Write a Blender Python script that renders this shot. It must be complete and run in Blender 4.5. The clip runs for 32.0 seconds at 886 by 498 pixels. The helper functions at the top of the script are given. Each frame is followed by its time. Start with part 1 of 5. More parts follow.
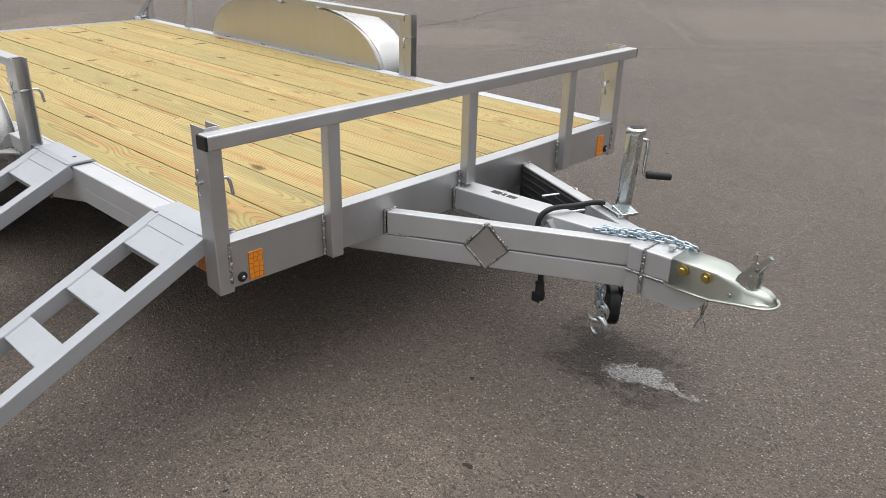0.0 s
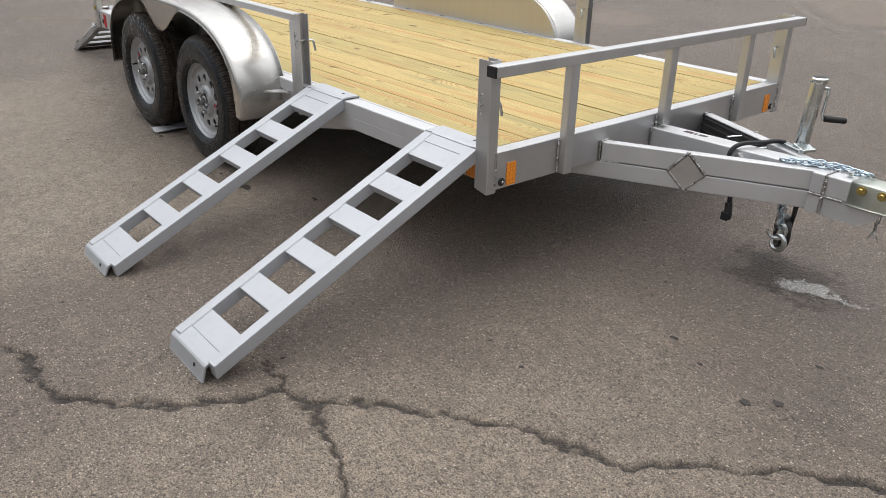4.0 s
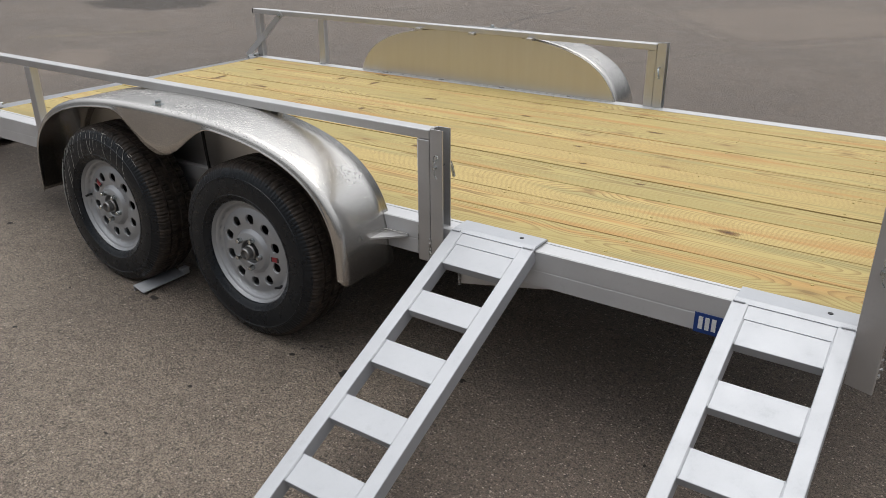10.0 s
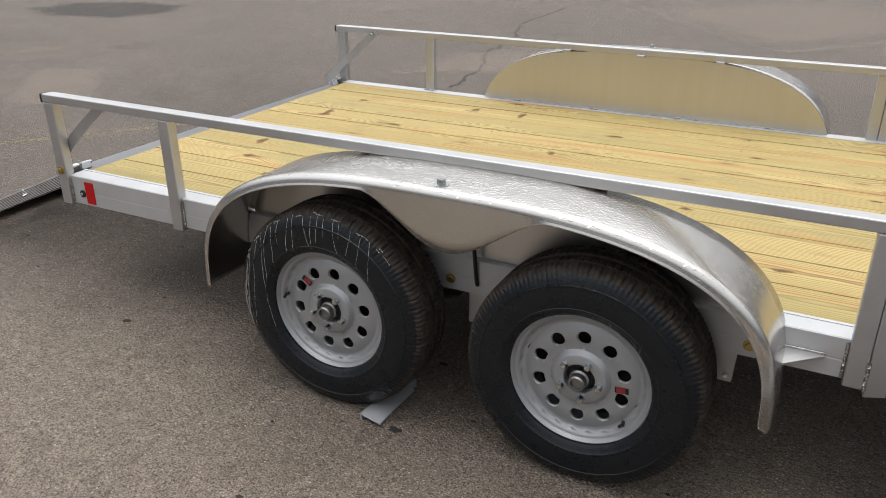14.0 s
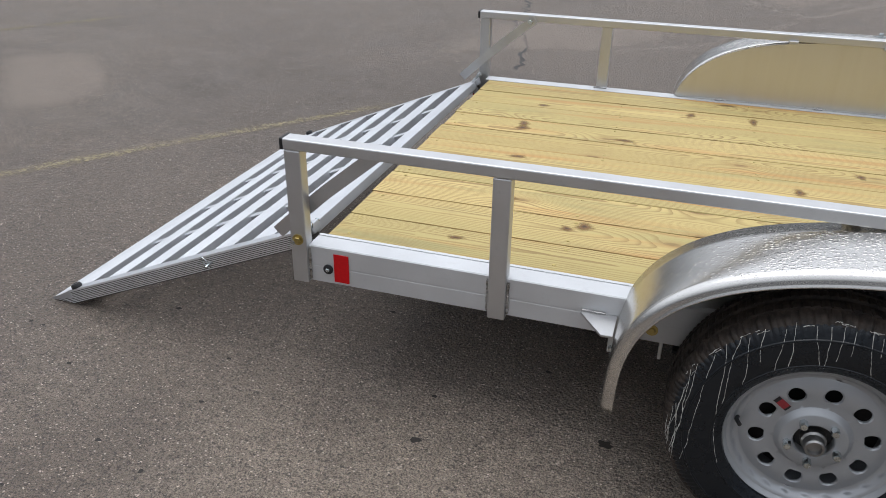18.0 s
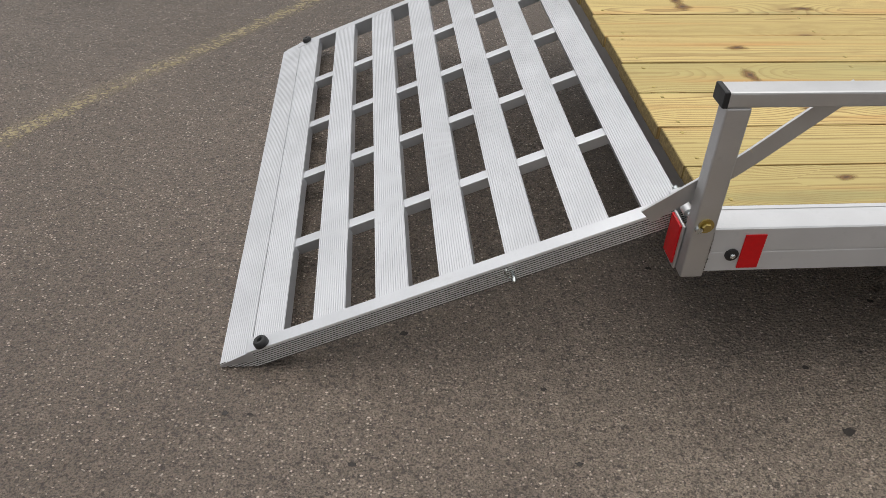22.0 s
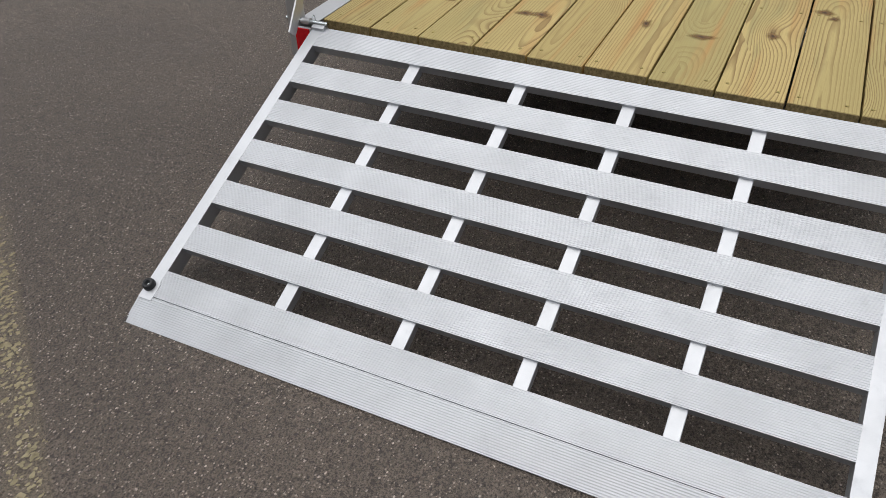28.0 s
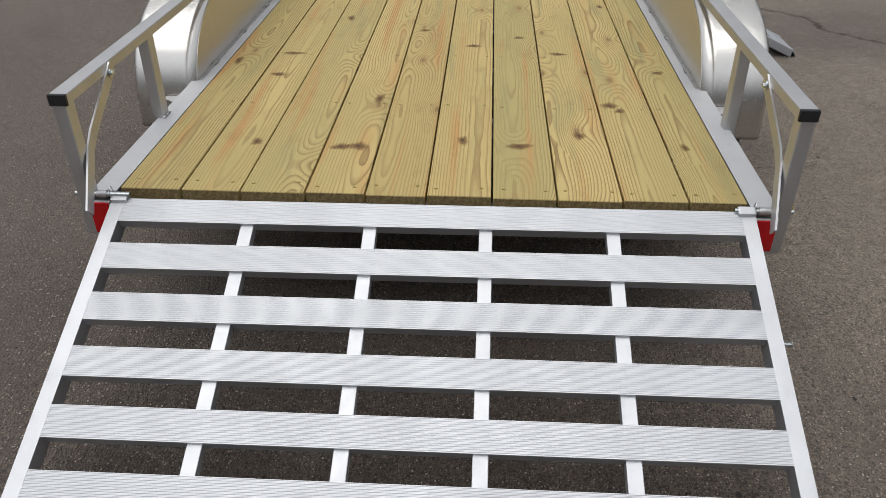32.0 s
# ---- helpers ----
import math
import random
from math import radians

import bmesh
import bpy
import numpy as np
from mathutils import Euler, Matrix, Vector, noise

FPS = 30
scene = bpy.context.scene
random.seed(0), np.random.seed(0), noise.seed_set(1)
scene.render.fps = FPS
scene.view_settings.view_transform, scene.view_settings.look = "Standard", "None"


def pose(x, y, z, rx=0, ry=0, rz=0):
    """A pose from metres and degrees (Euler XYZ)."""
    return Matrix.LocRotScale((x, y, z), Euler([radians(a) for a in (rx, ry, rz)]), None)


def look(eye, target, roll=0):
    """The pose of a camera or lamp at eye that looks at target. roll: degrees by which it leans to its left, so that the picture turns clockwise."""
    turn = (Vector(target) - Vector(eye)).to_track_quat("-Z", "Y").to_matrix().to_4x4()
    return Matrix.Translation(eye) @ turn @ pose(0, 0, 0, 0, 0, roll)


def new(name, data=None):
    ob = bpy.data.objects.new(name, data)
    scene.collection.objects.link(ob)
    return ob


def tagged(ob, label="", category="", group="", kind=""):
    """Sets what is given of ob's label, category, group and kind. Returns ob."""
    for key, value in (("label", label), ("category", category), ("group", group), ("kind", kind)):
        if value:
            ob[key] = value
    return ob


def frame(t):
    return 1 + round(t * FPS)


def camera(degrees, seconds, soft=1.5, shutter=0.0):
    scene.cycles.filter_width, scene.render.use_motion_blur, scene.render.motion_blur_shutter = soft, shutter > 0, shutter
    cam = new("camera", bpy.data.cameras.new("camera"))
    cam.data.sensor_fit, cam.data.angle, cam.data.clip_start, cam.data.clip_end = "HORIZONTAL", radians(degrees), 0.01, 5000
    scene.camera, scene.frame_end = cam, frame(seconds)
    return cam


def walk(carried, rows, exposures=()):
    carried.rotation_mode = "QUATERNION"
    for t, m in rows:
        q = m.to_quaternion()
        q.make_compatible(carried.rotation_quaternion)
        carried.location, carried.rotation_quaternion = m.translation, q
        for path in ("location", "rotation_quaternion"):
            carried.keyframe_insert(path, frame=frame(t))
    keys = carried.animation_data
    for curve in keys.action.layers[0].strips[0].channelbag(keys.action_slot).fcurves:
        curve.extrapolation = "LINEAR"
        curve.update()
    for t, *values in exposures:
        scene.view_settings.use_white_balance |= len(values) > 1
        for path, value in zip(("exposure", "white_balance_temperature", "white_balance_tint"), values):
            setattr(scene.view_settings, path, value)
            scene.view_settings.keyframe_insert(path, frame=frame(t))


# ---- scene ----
cam = camera(59.2, 32.0, soft=0.75)
PATH = [
    (0, (6.014, -2.029, 1.389), (4.77, -0.689, 0.579), 1.4),
    (0.5, (6.023, -2.131, 1.394), (4.751, -0.817, 0.585), 1.4),
    (1, (6.049, -2.286, 1.383), (4.754, -0.991, 0.579), 1.4),
    (1.5, (6.108, -2.386, 1.384), (4.791, -1.111, 0.583), 1.5),
    (2, (6.204, -2.466, 1.378), (4.865, -1.218, 0.572), 1.6),
    (2.5, (6.296, -2.572, 1.372), (4.931, -1.355, 0.562), 1.6),
    (3, (6.295, -2.667, 1.365), (4.912, -1.479, 0.545), 1.6),
    (3.5, (6.243, -2.813, 1.362), (4.852, -1.639, 0.534), 1.4),
    (5.5, (5.835, -2.903, 1.446), (4.537, -1.663, 0.565), 0.8),
    (6, (5.673, -2.938, 1.438), (4.424, -1.638, 0.571), 0.7),
    (6.5, (5.51, -3.016, 1.46), (4.322, -1.649, 0.611), 0.7),
    (7, (5.387, -3.022, 1.455), (4.251, -1.599, 0.627), 0.7),
    (7.5, (5.208, -2.985, 1.452), (4.113, -1.522, 0.637), 0.6),
    (8, (5.028, -2.941, 1.46), (3.958, -1.456, 0.653), 0.5),
    (8.5, (4.826, -2.961, 1.453), (3.776, -1.461, 0.648), 0.3),
    (9, (4.604, -3.004, 1.469), (3.565, -1.496, 0.665), 0.1),
    (9.5, (4.449, -3.002, 1.465), (3.418, -1.488, 0.663), -0.1),
    (10, (4.273, -2.955, 1.469), (3.237, -1.442, 0.669), -0.3),
    (10.5, (4.139, -2.93, 1.481), (3.101, -1.419, 0.68), -0.5),
    (11, (3.947, -2.957, 1.478), (2.919, -1.439, 0.679), -0.8),
    (11.5, (3.735, -3.008, 1.497), (2.731, -1.475, 0.696), -0.9),
    (12, (3.56, -2.987, 1.479), (2.591, -1.431, 0.678), -0.8),
    (12.5, (3.345, -2.927, 1.484), (2.416, -1.349, 0.678), -0.6),
    (13, (3.16, -2.908, 1.492), (2.268, -1.311, 0.682), -0.4),
    (13.5, (2.912, -2.94, 1.502), (2.048, -1.331, 0.688), -0.3),
    (14, (2.711, -2.963, 1.513), (1.878, -1.338, 0.696), -0.1),
    (14.5, (2.506, -2.917, 1.503), (1.706, -1.277, 0.684), 0.1),
    (16.5, (1.678, -2.887, 1.524), (1.006, -1.21, 0.665), 0.8),
    (17, (1.479, -2.827, 1.538), (0.838, -1.145, 0.667), 0.9),
    (17.5, (1.275, -2.803, 1.539), (0.677, -1.114, 0.651), 0.9),
    (18, (1.022, -2.81, 1.549), (0.481, -1.117, 0.632), 0.9),
    (18.5, (0.837, -2.773, 1.532), (0.367, -1.082, 0.574), 1.0),
    (19, (0.637, -2.667, 1.527), (0.251, -0.986, 0.515), 1.2),
    (19.5, (0.46, -2.598, 1.518), (0.154, -0.932, 0.454), 1.2),
    (20, (0.184, -2.582, 1.517), (-0.029, -0.933, 0.405), 1.4),
    (20.5, (-0.039, -2.553, 1.513), (-0.16, -0.921, 0.364), 1.6),
    (21, (-0.233, -2.459, 1.492), (-0.266, -0.845, 0.311), 1.7),
    (21.5, (-0.41, -2.338, 1.485), (-0.358, -0.745, 0.277), 1.8),
    (22, (-0.661, -2.282, 1.477), (-0.505, -0.712, 0.248), 2.1),
    (22.5, (-0.887, -2.227, 1.48), (-0.614, -0.687, 0.234), 2.3),
    (23, (-1.041, -2.102, 1.463), (-0.644, -0.6, 0.205), 2.2),
    (23.5, (-1.17, -1.972, 1.466), (-0.637, -0.513, 0.206), 2.5),
    (24, (-1.352, -1.843, 1.466), (-0.692, -0.435, 0.209), 2.5),
    (24.5, (-1.544, -1.728, 1.486), (-0.778, -0.365, 0.239), 2.3),
    (25, (-1.635, -1.578, 1.479), (-0.781, -0.265, 0.236), 1.8),
    (25.5, (-1.712, -1.359, 1.508), (-0.77, -0.116, 0.257), 1.4),
    (27.5, (-2.073, -0.699, 1.518), (-0.749, 0.161, 0.29), -0.4),
    (28, (-2.086, -0.562, 1.539), (-0.675, 0.129, 0.301), -1.1),
    (28.5, (-2.133, -0.425, 1.544), (-0.655, 0.082, 0.295), -1.6),
    (29, (-2.212, -0.262, 1.565), (-0.693, 0.082, 0.311), -1.7),
    (29.5, (-2.23, -0.18, 1.578), (-0.682, 0.039, 0.33), -1.7),
    (30, (-2.143, -0.167, 1.576), (-0.572, -0.016, 0.347), -1.8),
    (30.5, (-2.043, -0.165, 1.588), (-0.449, -0.041, 0.386), -1.6),
    (31, (-2.0, -0.166, 1.599), (-0.378, -0.054, 0.434), -1.2),
    (31.5, (-1.972, -0.163, 1.611), (-0.321, -0.06, 0.486), -0.6),
    (32, (-1.952, -0.161, 1.622), (-0.272, -0.063, 0.542), -0.1),
]
EXPOSURES = [(0, 0.41, 6560, 10), (3, 0.48, 6640, 10), (7, 0.32, 6500, 10), (10, 0.14, 6600, 10), (12, 0.24, 6610, 10), (13, 0.27, 6620, 10), (14, 0.42, 6620, 10), (17, 0.37, 6180, 10), (19, 0.22, 6240, 10), (20, 0.25, 6320, 10), (22, 0.17, 6760, 10), (24, -0.06, 6720, 10), (25, -0.06, 6680, 10), (28, -0.22, 6480, 10), (30, -0.14, 6500, 10), (32, -0.18, 6520, 10)]
walk(cam, [(t, look(eye, target, roll)) for t, eye, target, roll in PATH], EXPOSURES)

# ---- world and sun: an overcast day ----
world = bpy.data.worlds.new("overcast")
scene.world = world
world.use_nodes = True
wn = world.node_tree
sky = wn.nodes.new("ShaderNodeTexSky")
sky.sky_type, sky.sun_disc = "NISHITA", False
sky.sun_elevation, sky.sun_rotation = radians(86), radians(200)
sky.air_density, sky.dust_density = 1.0, 4.0
hsv = wn.nodes.new("ShaderNodeHueSaturation")
hsv.inputs["Saturation"].default_value = 0.12
wn.links.new(sky.outputs[0], hsv.inputs["Color"])
# an overcast sky: darker towards the horizon, brighter beyond the rear of the far side
way = wn.nodes.new("ShaderNodeTexCoord")
sepw = wn.nodes.new("ShaderNodeSeparateXYZ")
wn.links.new(way.outputs["Generated"], sepw.inputs[0])
lift = wn.nodes.new("ShaderNodeMapRange")
wn.links.new(sepw.outputs["Z"], lift.inputs["Value"])
for key, v in (("From Min", 0.0), ("From Max", 0.70), ("To Min", 0.13), ("To Max", 1.22)):
    lift.inputs[key].default_value = v
lift.interpolation_type = "SMOOTHSTEP"
slant = wn.nodes.new("ShaderNodeMath")
slant.operation = "MULTIPLY_ADD"
slant.inputs[1].default_value, slant.inputs[2].default_value = 0.24, 1.0
wn.links.new(sepw.outputs["Y"], slant.inputs[0])
slant2 = wn.nodes.new("ShaderNodeMath")
slant2.operation = "MULTIPLY_ADD"
slant2.inputs[1].default_value = -0.20
wn.links.new(sepw.outputs["X"], slant2.inputs[0])
wn.links.new(slant.outputs[0], slant2.inputs[2])
sides = wn.nodes.new("ShaderNodeMath")
sides.operation = "MULTIPLY"
wn.links.new(slant2.outputs[0], sides.inputs[0])
wn.links.new(lift.outputs[0], sides.inputs[1])
over = wn.nodes.new("ShaderNodeMix")
over.data_type, over.blend_type = "RGBA", "MULTIPLY"
over.inputs[0].default_value = 1.0
cloud = wn.nodes.new("ShaderNodeMix")
cloud.data_type = "RGBA"
cloud.inputs[0].default_value = 0.75
cloud.inputs[7].default_value = (5.4, 5.6, 5.95, 1.0)
wn.links.new(hsv.outputs[0], cloud.inputs[6])
wn.links.new(cloud.outputs[2], over.inputs[6])
wn.links.new(sides.outputs[0], over.inputs[7])
wn.links.new(over.outputs[2], wn.nodes["Background"].inputs["Color"])
wn.nodes["Background"].inputs["Strength"].default_value = 0.162

sun = new("sun", bpy.data.lights.new("sun", "SUN"))
sun.data.energy, sun.data.angle, sun.data.color = 1.0, radians(60), (1.0, 0.96, 0.9)
sun.matrix_world = look((1.8, 1.2, 6.0), (2, 0, 0))


# ---- materials ----
class Nodes:
    """A principled material and short ways to add and link nodes."""

    def __init__(self, name):
        self.m = bpy.data.materials.new(name)
        self.m.use_nodes = True
        self.t = self.m.node_tree
        self.b = self.t.nodes["Principled BSDF"]

    def add(self, kind, **inputs):
        n = self.t.nodes.new("ShaderNode" + kind)
        for key, v in inputs.items():
            self.put(v, n.inputs[key.replace("_", " ")])
        return n

    def put(self, v, socket):
        if isinstance(v, bpy.types.NodeSocket):
            self.t.links.new(v, socket)
        else:
            socket.default_value = v

    def coords(self):
        return self.add("TexCoord").outputs["Object"]

    def scaled(self, vec, s):
        n = self.add("Mapping", Vector=vec)
        n.inputs["Scale"].default_value = s
        return n.outputs[0]

    def noise(self, vec, scale, detail=4.0, rough=0.55):
        return self.add("TexNoise", Vector=vec, Scale=scale, Detail=detail, Roughness=rough).outputs["Fac"]

    def math(self, op, a, b=0.0, c=0.0):
        n = self.t.nodes.new("ShaderNodeMath")
        n.operation = op
        for i, v in enumerate((a, b, c)):
            self.put(v, n.inputs[i])
        return n.outputs[0]

    def span(self, v, a, b, c=0.0, d=1.0):
        n = self.add("MapRange", Value=v)
        for key, x in (("From Min", a), ("From Max", b), ("To Min", c), ("To Max", d)):
            n.inputs[key].default_value = x
        return n.outputs[0]

    def mix(self, f, a, b, kind="MIX"):
        n = self.t.nodes.new("ShaderNodeMix")
        n.data_type, n.blend_type = "RGBA", kind
        for i, v in ((0, f), (6, a), (7, b)):
            self.put(v if isinstance(v, (bpy.types.NodeSocket, float, int)) else (*v, 1.0), n.inputs[i])
        return n.outputs[2]

    def bump(self, h, strength, dist):
        self.put(self.add("Bump", Height=h, Strength=strength, Distance=dist).outputs[0], self.b.inputs["Normal"])

    def done(self, color=None, rough=None, metal=None, **more):
        for key, v in (("Base Color", color), ("Roughness", rough), ("Metallic", metal), *((k.replace("_", " "), v) for k, v in more.items())):
            if v is not None:
                self.put((*v, 1.0) if isinstance(v, tuple) and len(v) == 3 else v, self.b.inputs[key])
        return self.m


def metal(name, color, rough, grain=(6, 6, 6), wear=0.12, bump=0.06, metallic=1.0):
    n = Nodes(name)
    c = n.coords()
    cloud = n.noise(c, 7.0, 3.0)
    fine = n.noise(n.scaled(c, grain), 60.0, 2.0)
    smear = n.noise(c, 28.0, 5.0, 0.7)
    col = n.mix(n.span(cloud, 0.3, 0.7), [v * (1 - wear) for v in color], color)
    col = n.mix(n.math("MULTIPLY", n.span(smear, 0.58, 0.75), 0.25), col, [v * 0.72 for v in color])
    r = n.math("ADD", n.span(smear, 0.3, 0.7, rough - 0.06, rough + 0.08), n.span(fine, 0.3, 0.7, -0.03, 0.03))
    n.bump(fine, bump, 0.002)
    return n.done(col, r, metallic)


ALU = metal("extruded_aluminium", (0.60, 0.60, 0.605), 0.48, (1, 14, 14))
ALU_SIDE = metal("mill_side_channel", (0.60, 0.605, 0.615), 0.50, (1, 14, 14), 0.10, 0.06, 0.55)
ALU_Y = metal("extruded_aluminium_across", (0.60, 0.60, 0.605), 0.48, (14, 1, 14))
ALU_MILL = metal("mill_finish_aluminium", (0.605, 0.615, 0.635), 0.52, (10, 1, 10))
ALU_RAMP = metal("ramp_aluminium", (0.47, 0.485, 0.51), 0.55, (10, 2, 10), 0.06, 0.06, 0.6)
ALU_RIB = metal("ribbed_rail_aluminium", (0.66, 0.66, 0.66), 0.42, (1, 14, 14), 0.10, 0.06, 0.5)
SHEET = metal("fender_sheet", (0.60, 0.59, 0.57), 0.30, (2, 2, 18), 0.08, 0.04)


def wall_sheet():
    """Brushed inner sheet of the fenders with faint vertical smears."""
    n = Nodes("brushed_fender_wall")
    c = n.coords()
    streak = n.noise(n.scaled(c, (9, 9, 0.7)), 2.2, 4.0, 0.6)
    fine = n.noise(n.scaled(c, (2, 2, 40)), 30.0, 2.0)
    n.bump(fine, 0.03, 0.001)
    col = n.mix(n.span(streak, 0.3, 0.7), (0.605, 0.592, 0.572), (0.635, 0.625, 0.608))
    return n.done(col, n.span(streak, 0.3, 0.7, 0.35, 0.39), 1.0)


WALL_SHEET = wall_sheet()


def wet_sheet():
    """Mill sheet with fine rain drops standing on it."""
    n = Nodes("wet_fender_sheet")
    c = n.coords()
    cloud = n.noise(c, 5.0, 3.0)
    fine = n.noise(n.scaled(c, (2, 2, 18)), 60.0, 2.0)
    up = n.add("SeparateXYZ", Vector=n.add("NewGeometry").outputs["Normal"]).outputs[2]
    spread = n.noise(c, 9.0, 3.0)
    px, py, pz = n.add("SeparateXYZ", Vector=c).outputs
    up = n.math("ADD", up, n.span(px, 1.0, 1.9, -0.22, 0.0))
    wetness = n.math("ADD", n.span(up, 0.45, 0.92, -0.35, 0.55), n.span(spread, 0.3, 0.7, -0.22, 0.22))
    drops = None
    for scale, least in ((105.0, 0.0), (210.0, 0.1)):
        vor = n.add("TexVoronoi", Vector=n.scaled(c, (0.8, 1.0, 1.0)), Scale=scale)
        size = n.add("SeparateColor", Color=vor.outputs["Color"]).outputs[0]
        room = n.span(n.math("SUBTRACT", n.math("ADD", wetness, size), 0.5), least, least + 0.5, 0.0, 0.50)
        dome = n.span(n.math("SUBTRACT", room, vor.outputs["Distance"]), 0.0, 0.16)
        drops = dome if drops is None else n.math("MAXIMUM", drops, n.math("MULTIPLY", dome, 0.6))
    drop = drops
    n.bump(n.math("ADD", n.math("MULTIPLY", drop, 1.0), n.math("MULTIPLY", fine, 0.03)), 0.55, 0.0020)
    col = n.mix(n.span(cloud, 0.3, 0.7), (0.56, 0.545, 0.52), (0.62, 0.605, 0.58))
    return n.done(col, n.math("SUBTRACT", n.span(cloud, 0.3, 0.7, 0.20, 0.29), n.math("MULTIPLY", drop, 0.10)), 1.0)


WET_SHEET = wet_sheet()
WELD = metal("weld_metal", (0.46, 0.45, 0.44), 0.27, (20, 20, 20), 0.3, 0.2)
ZINC = metal("zinc_plate", (0.62, 0.66, 0.66), 0.22, (6, 6, 6), 0.2, 0.03)
ZINC_BLUE = metal("blue_zinc", (0.50, 0.60, 0.68), 0.28, (6, 6, 6), 0.2, 0.05)
GALV = metal("galvanised_coupler", (0.60, 0.63, 0.565), 0.38, (4, 4, 4), 0.22, 0.1)
BRASS = metal("yellow_zinc_bolt", (0.55, 0.43, 0.16), 0.34, (6, 6, 6), 0.3, 0.1)
RIM = metal("silver_wheel_paint", (0.365, 0.375, 0.39), 0.36, (6, 6, 6), 0.06, 0.03, 0.40)
STEEL = metal("bare_steel", (0.34, 0.335, 0.33), 0.4, (6, 6, 6), 0.25, 0.1)


def plain(name, color, rough, spec=0.4, var=0.25, bump=0.15, scale=90.0):
    n = Nodes(name)
    c = n.coords()
    f = n.noise(c, scale, 4.0)
    n.bump(f, bump, 0.002)
    return n.done(n.mix(n.span(f, 0.3, 0.7), [v * (1 - var) for v in color], color), n.span(n.noise(c, 14.0), 0.3, 0.7, rough - 0.08, rough + 0.08), Specular_IOR_Level=spec)


BLACK = plain("black_plastic", (0.018, 0.018, 0.019), 0.45)
# DARK: steel whose near-black colour holds the shade under the trailer
DARK = plain("shade_toned_steel", (0.035, 0.035, 0.037), 0.6)
# GROOVE: dark tone that paints shade into rail grooves; also colours printed marks
GROOVE = plain("shaded_groove_and_print", (0.075, 0.066, 0.060), 0.7)
RED = plain("red_reflector", (0.54, 0.005, 0.008), 0.35, 0.25, 0.15, 0.05)
LENS = plain("red_lamp_lens", (0.50, 0.006, 0.010), 0.2, 0.4, 0.2, 0.05)
BLUE = plain("blue_decal", (0.012, 0.045, 0.20), 0.35)
WHITE = plain("white_decal", (0.75, 0.75, 0.75), 0.4)
STICKER = plain("red_wheel_sticker", (0.30, 0.03, 0.04), 0.4)
MUD = plain("dried_white_drip", (0.50, 0.49, 0.46), 0.8)
YELLOW = plain("worn_yellow_paint", (0.375, 0.322, 0.205), 0.8, 0.2, 0.4, 0.4, 60.0)
END_GRAIN = plain("weathered_end_grain", (0.27, 0.20, 0.092), 0.85, 0.2, 0.6, 0.6, 140.0)
STAIN = plain("oil_stain", (0.040, 0.034, 0.030), 0.6, 0.4, 0.4, 0.5, 200.0)


def amber():
    """Prismatic amber tape: small cells with darker borders."""
    n = Nodes("amber_reflector")
    c = n.coords()
    vor = n.add("TexVoronoi", Vector=c, Scale=62.0)
    vor.feature = "DISTANCE_TO_EDGE"
    vor.inputs["Randomness"].default_value = 0.35
    edge = n.span(vor.outputs["Distance"], 0.03, 0.12, 1.0, 0.0)
    return n.done(n.mix(n.math("MULTIPLY", edge, 0.75), (0.82, 0.27, 0.02), (0.42, 0.10, 0.008)), 0.25, Specular_IOR_Level=0.6)


AMBER = amber()


def knotty():
    """A pine knot: dark heart, brown ring, soft resin stain that fades into the board."""
    n = Nodes("pine_knot")
    rim = n.add("Attribute")
    rim.attribute_name = "rim"
    c = n.coords()
    r = n.math("ADD", rim.outputs["Fac"], n.span(n.noise(c, 70.0, 4.0, 0.65), 0.3, 0.7, -0.10, 0.10))
    rings = n.math("FRACT", n.math("MULTIPLY", r, 6.0))
    col = n.mix(n.span(r, 0.14, 0.34), (0.060, 0.034, 0.016), (0.23, 0.130, 0.052))
    col = n.mix(n.math("MULTIPLY", n.span(rings, 0.5, 0.95), 0.45), col, (0.14, 0.075, 0.03))
    col = n.mix(n.span(r, 0.55, 0.95), col, (0.33, 0.22, 0.09))
    return n.done(col, 0.6, Alpha=n.span(r, 0.20, 0.92, 0.95, 0.0), Specular_IOR_Level=0.3)


KNOT_SOFT = knotty()


def rubber():
    n = Nodes("tyre_rubber")
    c = n.coords()
    f = n.noise(c, 120.0, 3.0)
    dust = n.span(n.noise(c, 9.0, 5.0, 0.65), 0.45, 0.75)
    n.bump(n.math("ADD", f, n.math("MULTIPLY", n.noise(c, 45.0, 3.0), 1.5)), 0.25, 0.003)
    return n.done(n.mix(n.math("MULTIPLY", dust, 0.12), (0.0048, 0.0072, 0.0106), (0.026, 0.028, 0.031)), n.math("ADD", n.span(dust, 0.0, 1.0, 0.24, 0.42), n.span(n.noise(c, 34.0, 3.0), 0.35, 0.65, -0.04, 0.10)), Specular_IOR_Level=0.38)


def tread_rubber():
    n = Nodes("dusty_tread_rubber")
    c = n.coords()
    dust = n.span(n.noise(c, 30.0, 5.0, 0.65), 0.35, 0.7)
    n.bump(n.noise(c, 160.0, 3.0), 0.3, 0.002)
    return n.done(n.mix(dust, (0.016, 0.0135, 0.012), (0.064, 0.048, 0.038)), 0.66, Specular_IOR_Level=0.32)


RUBBER, TREAD = rubber(), tread_rubber()


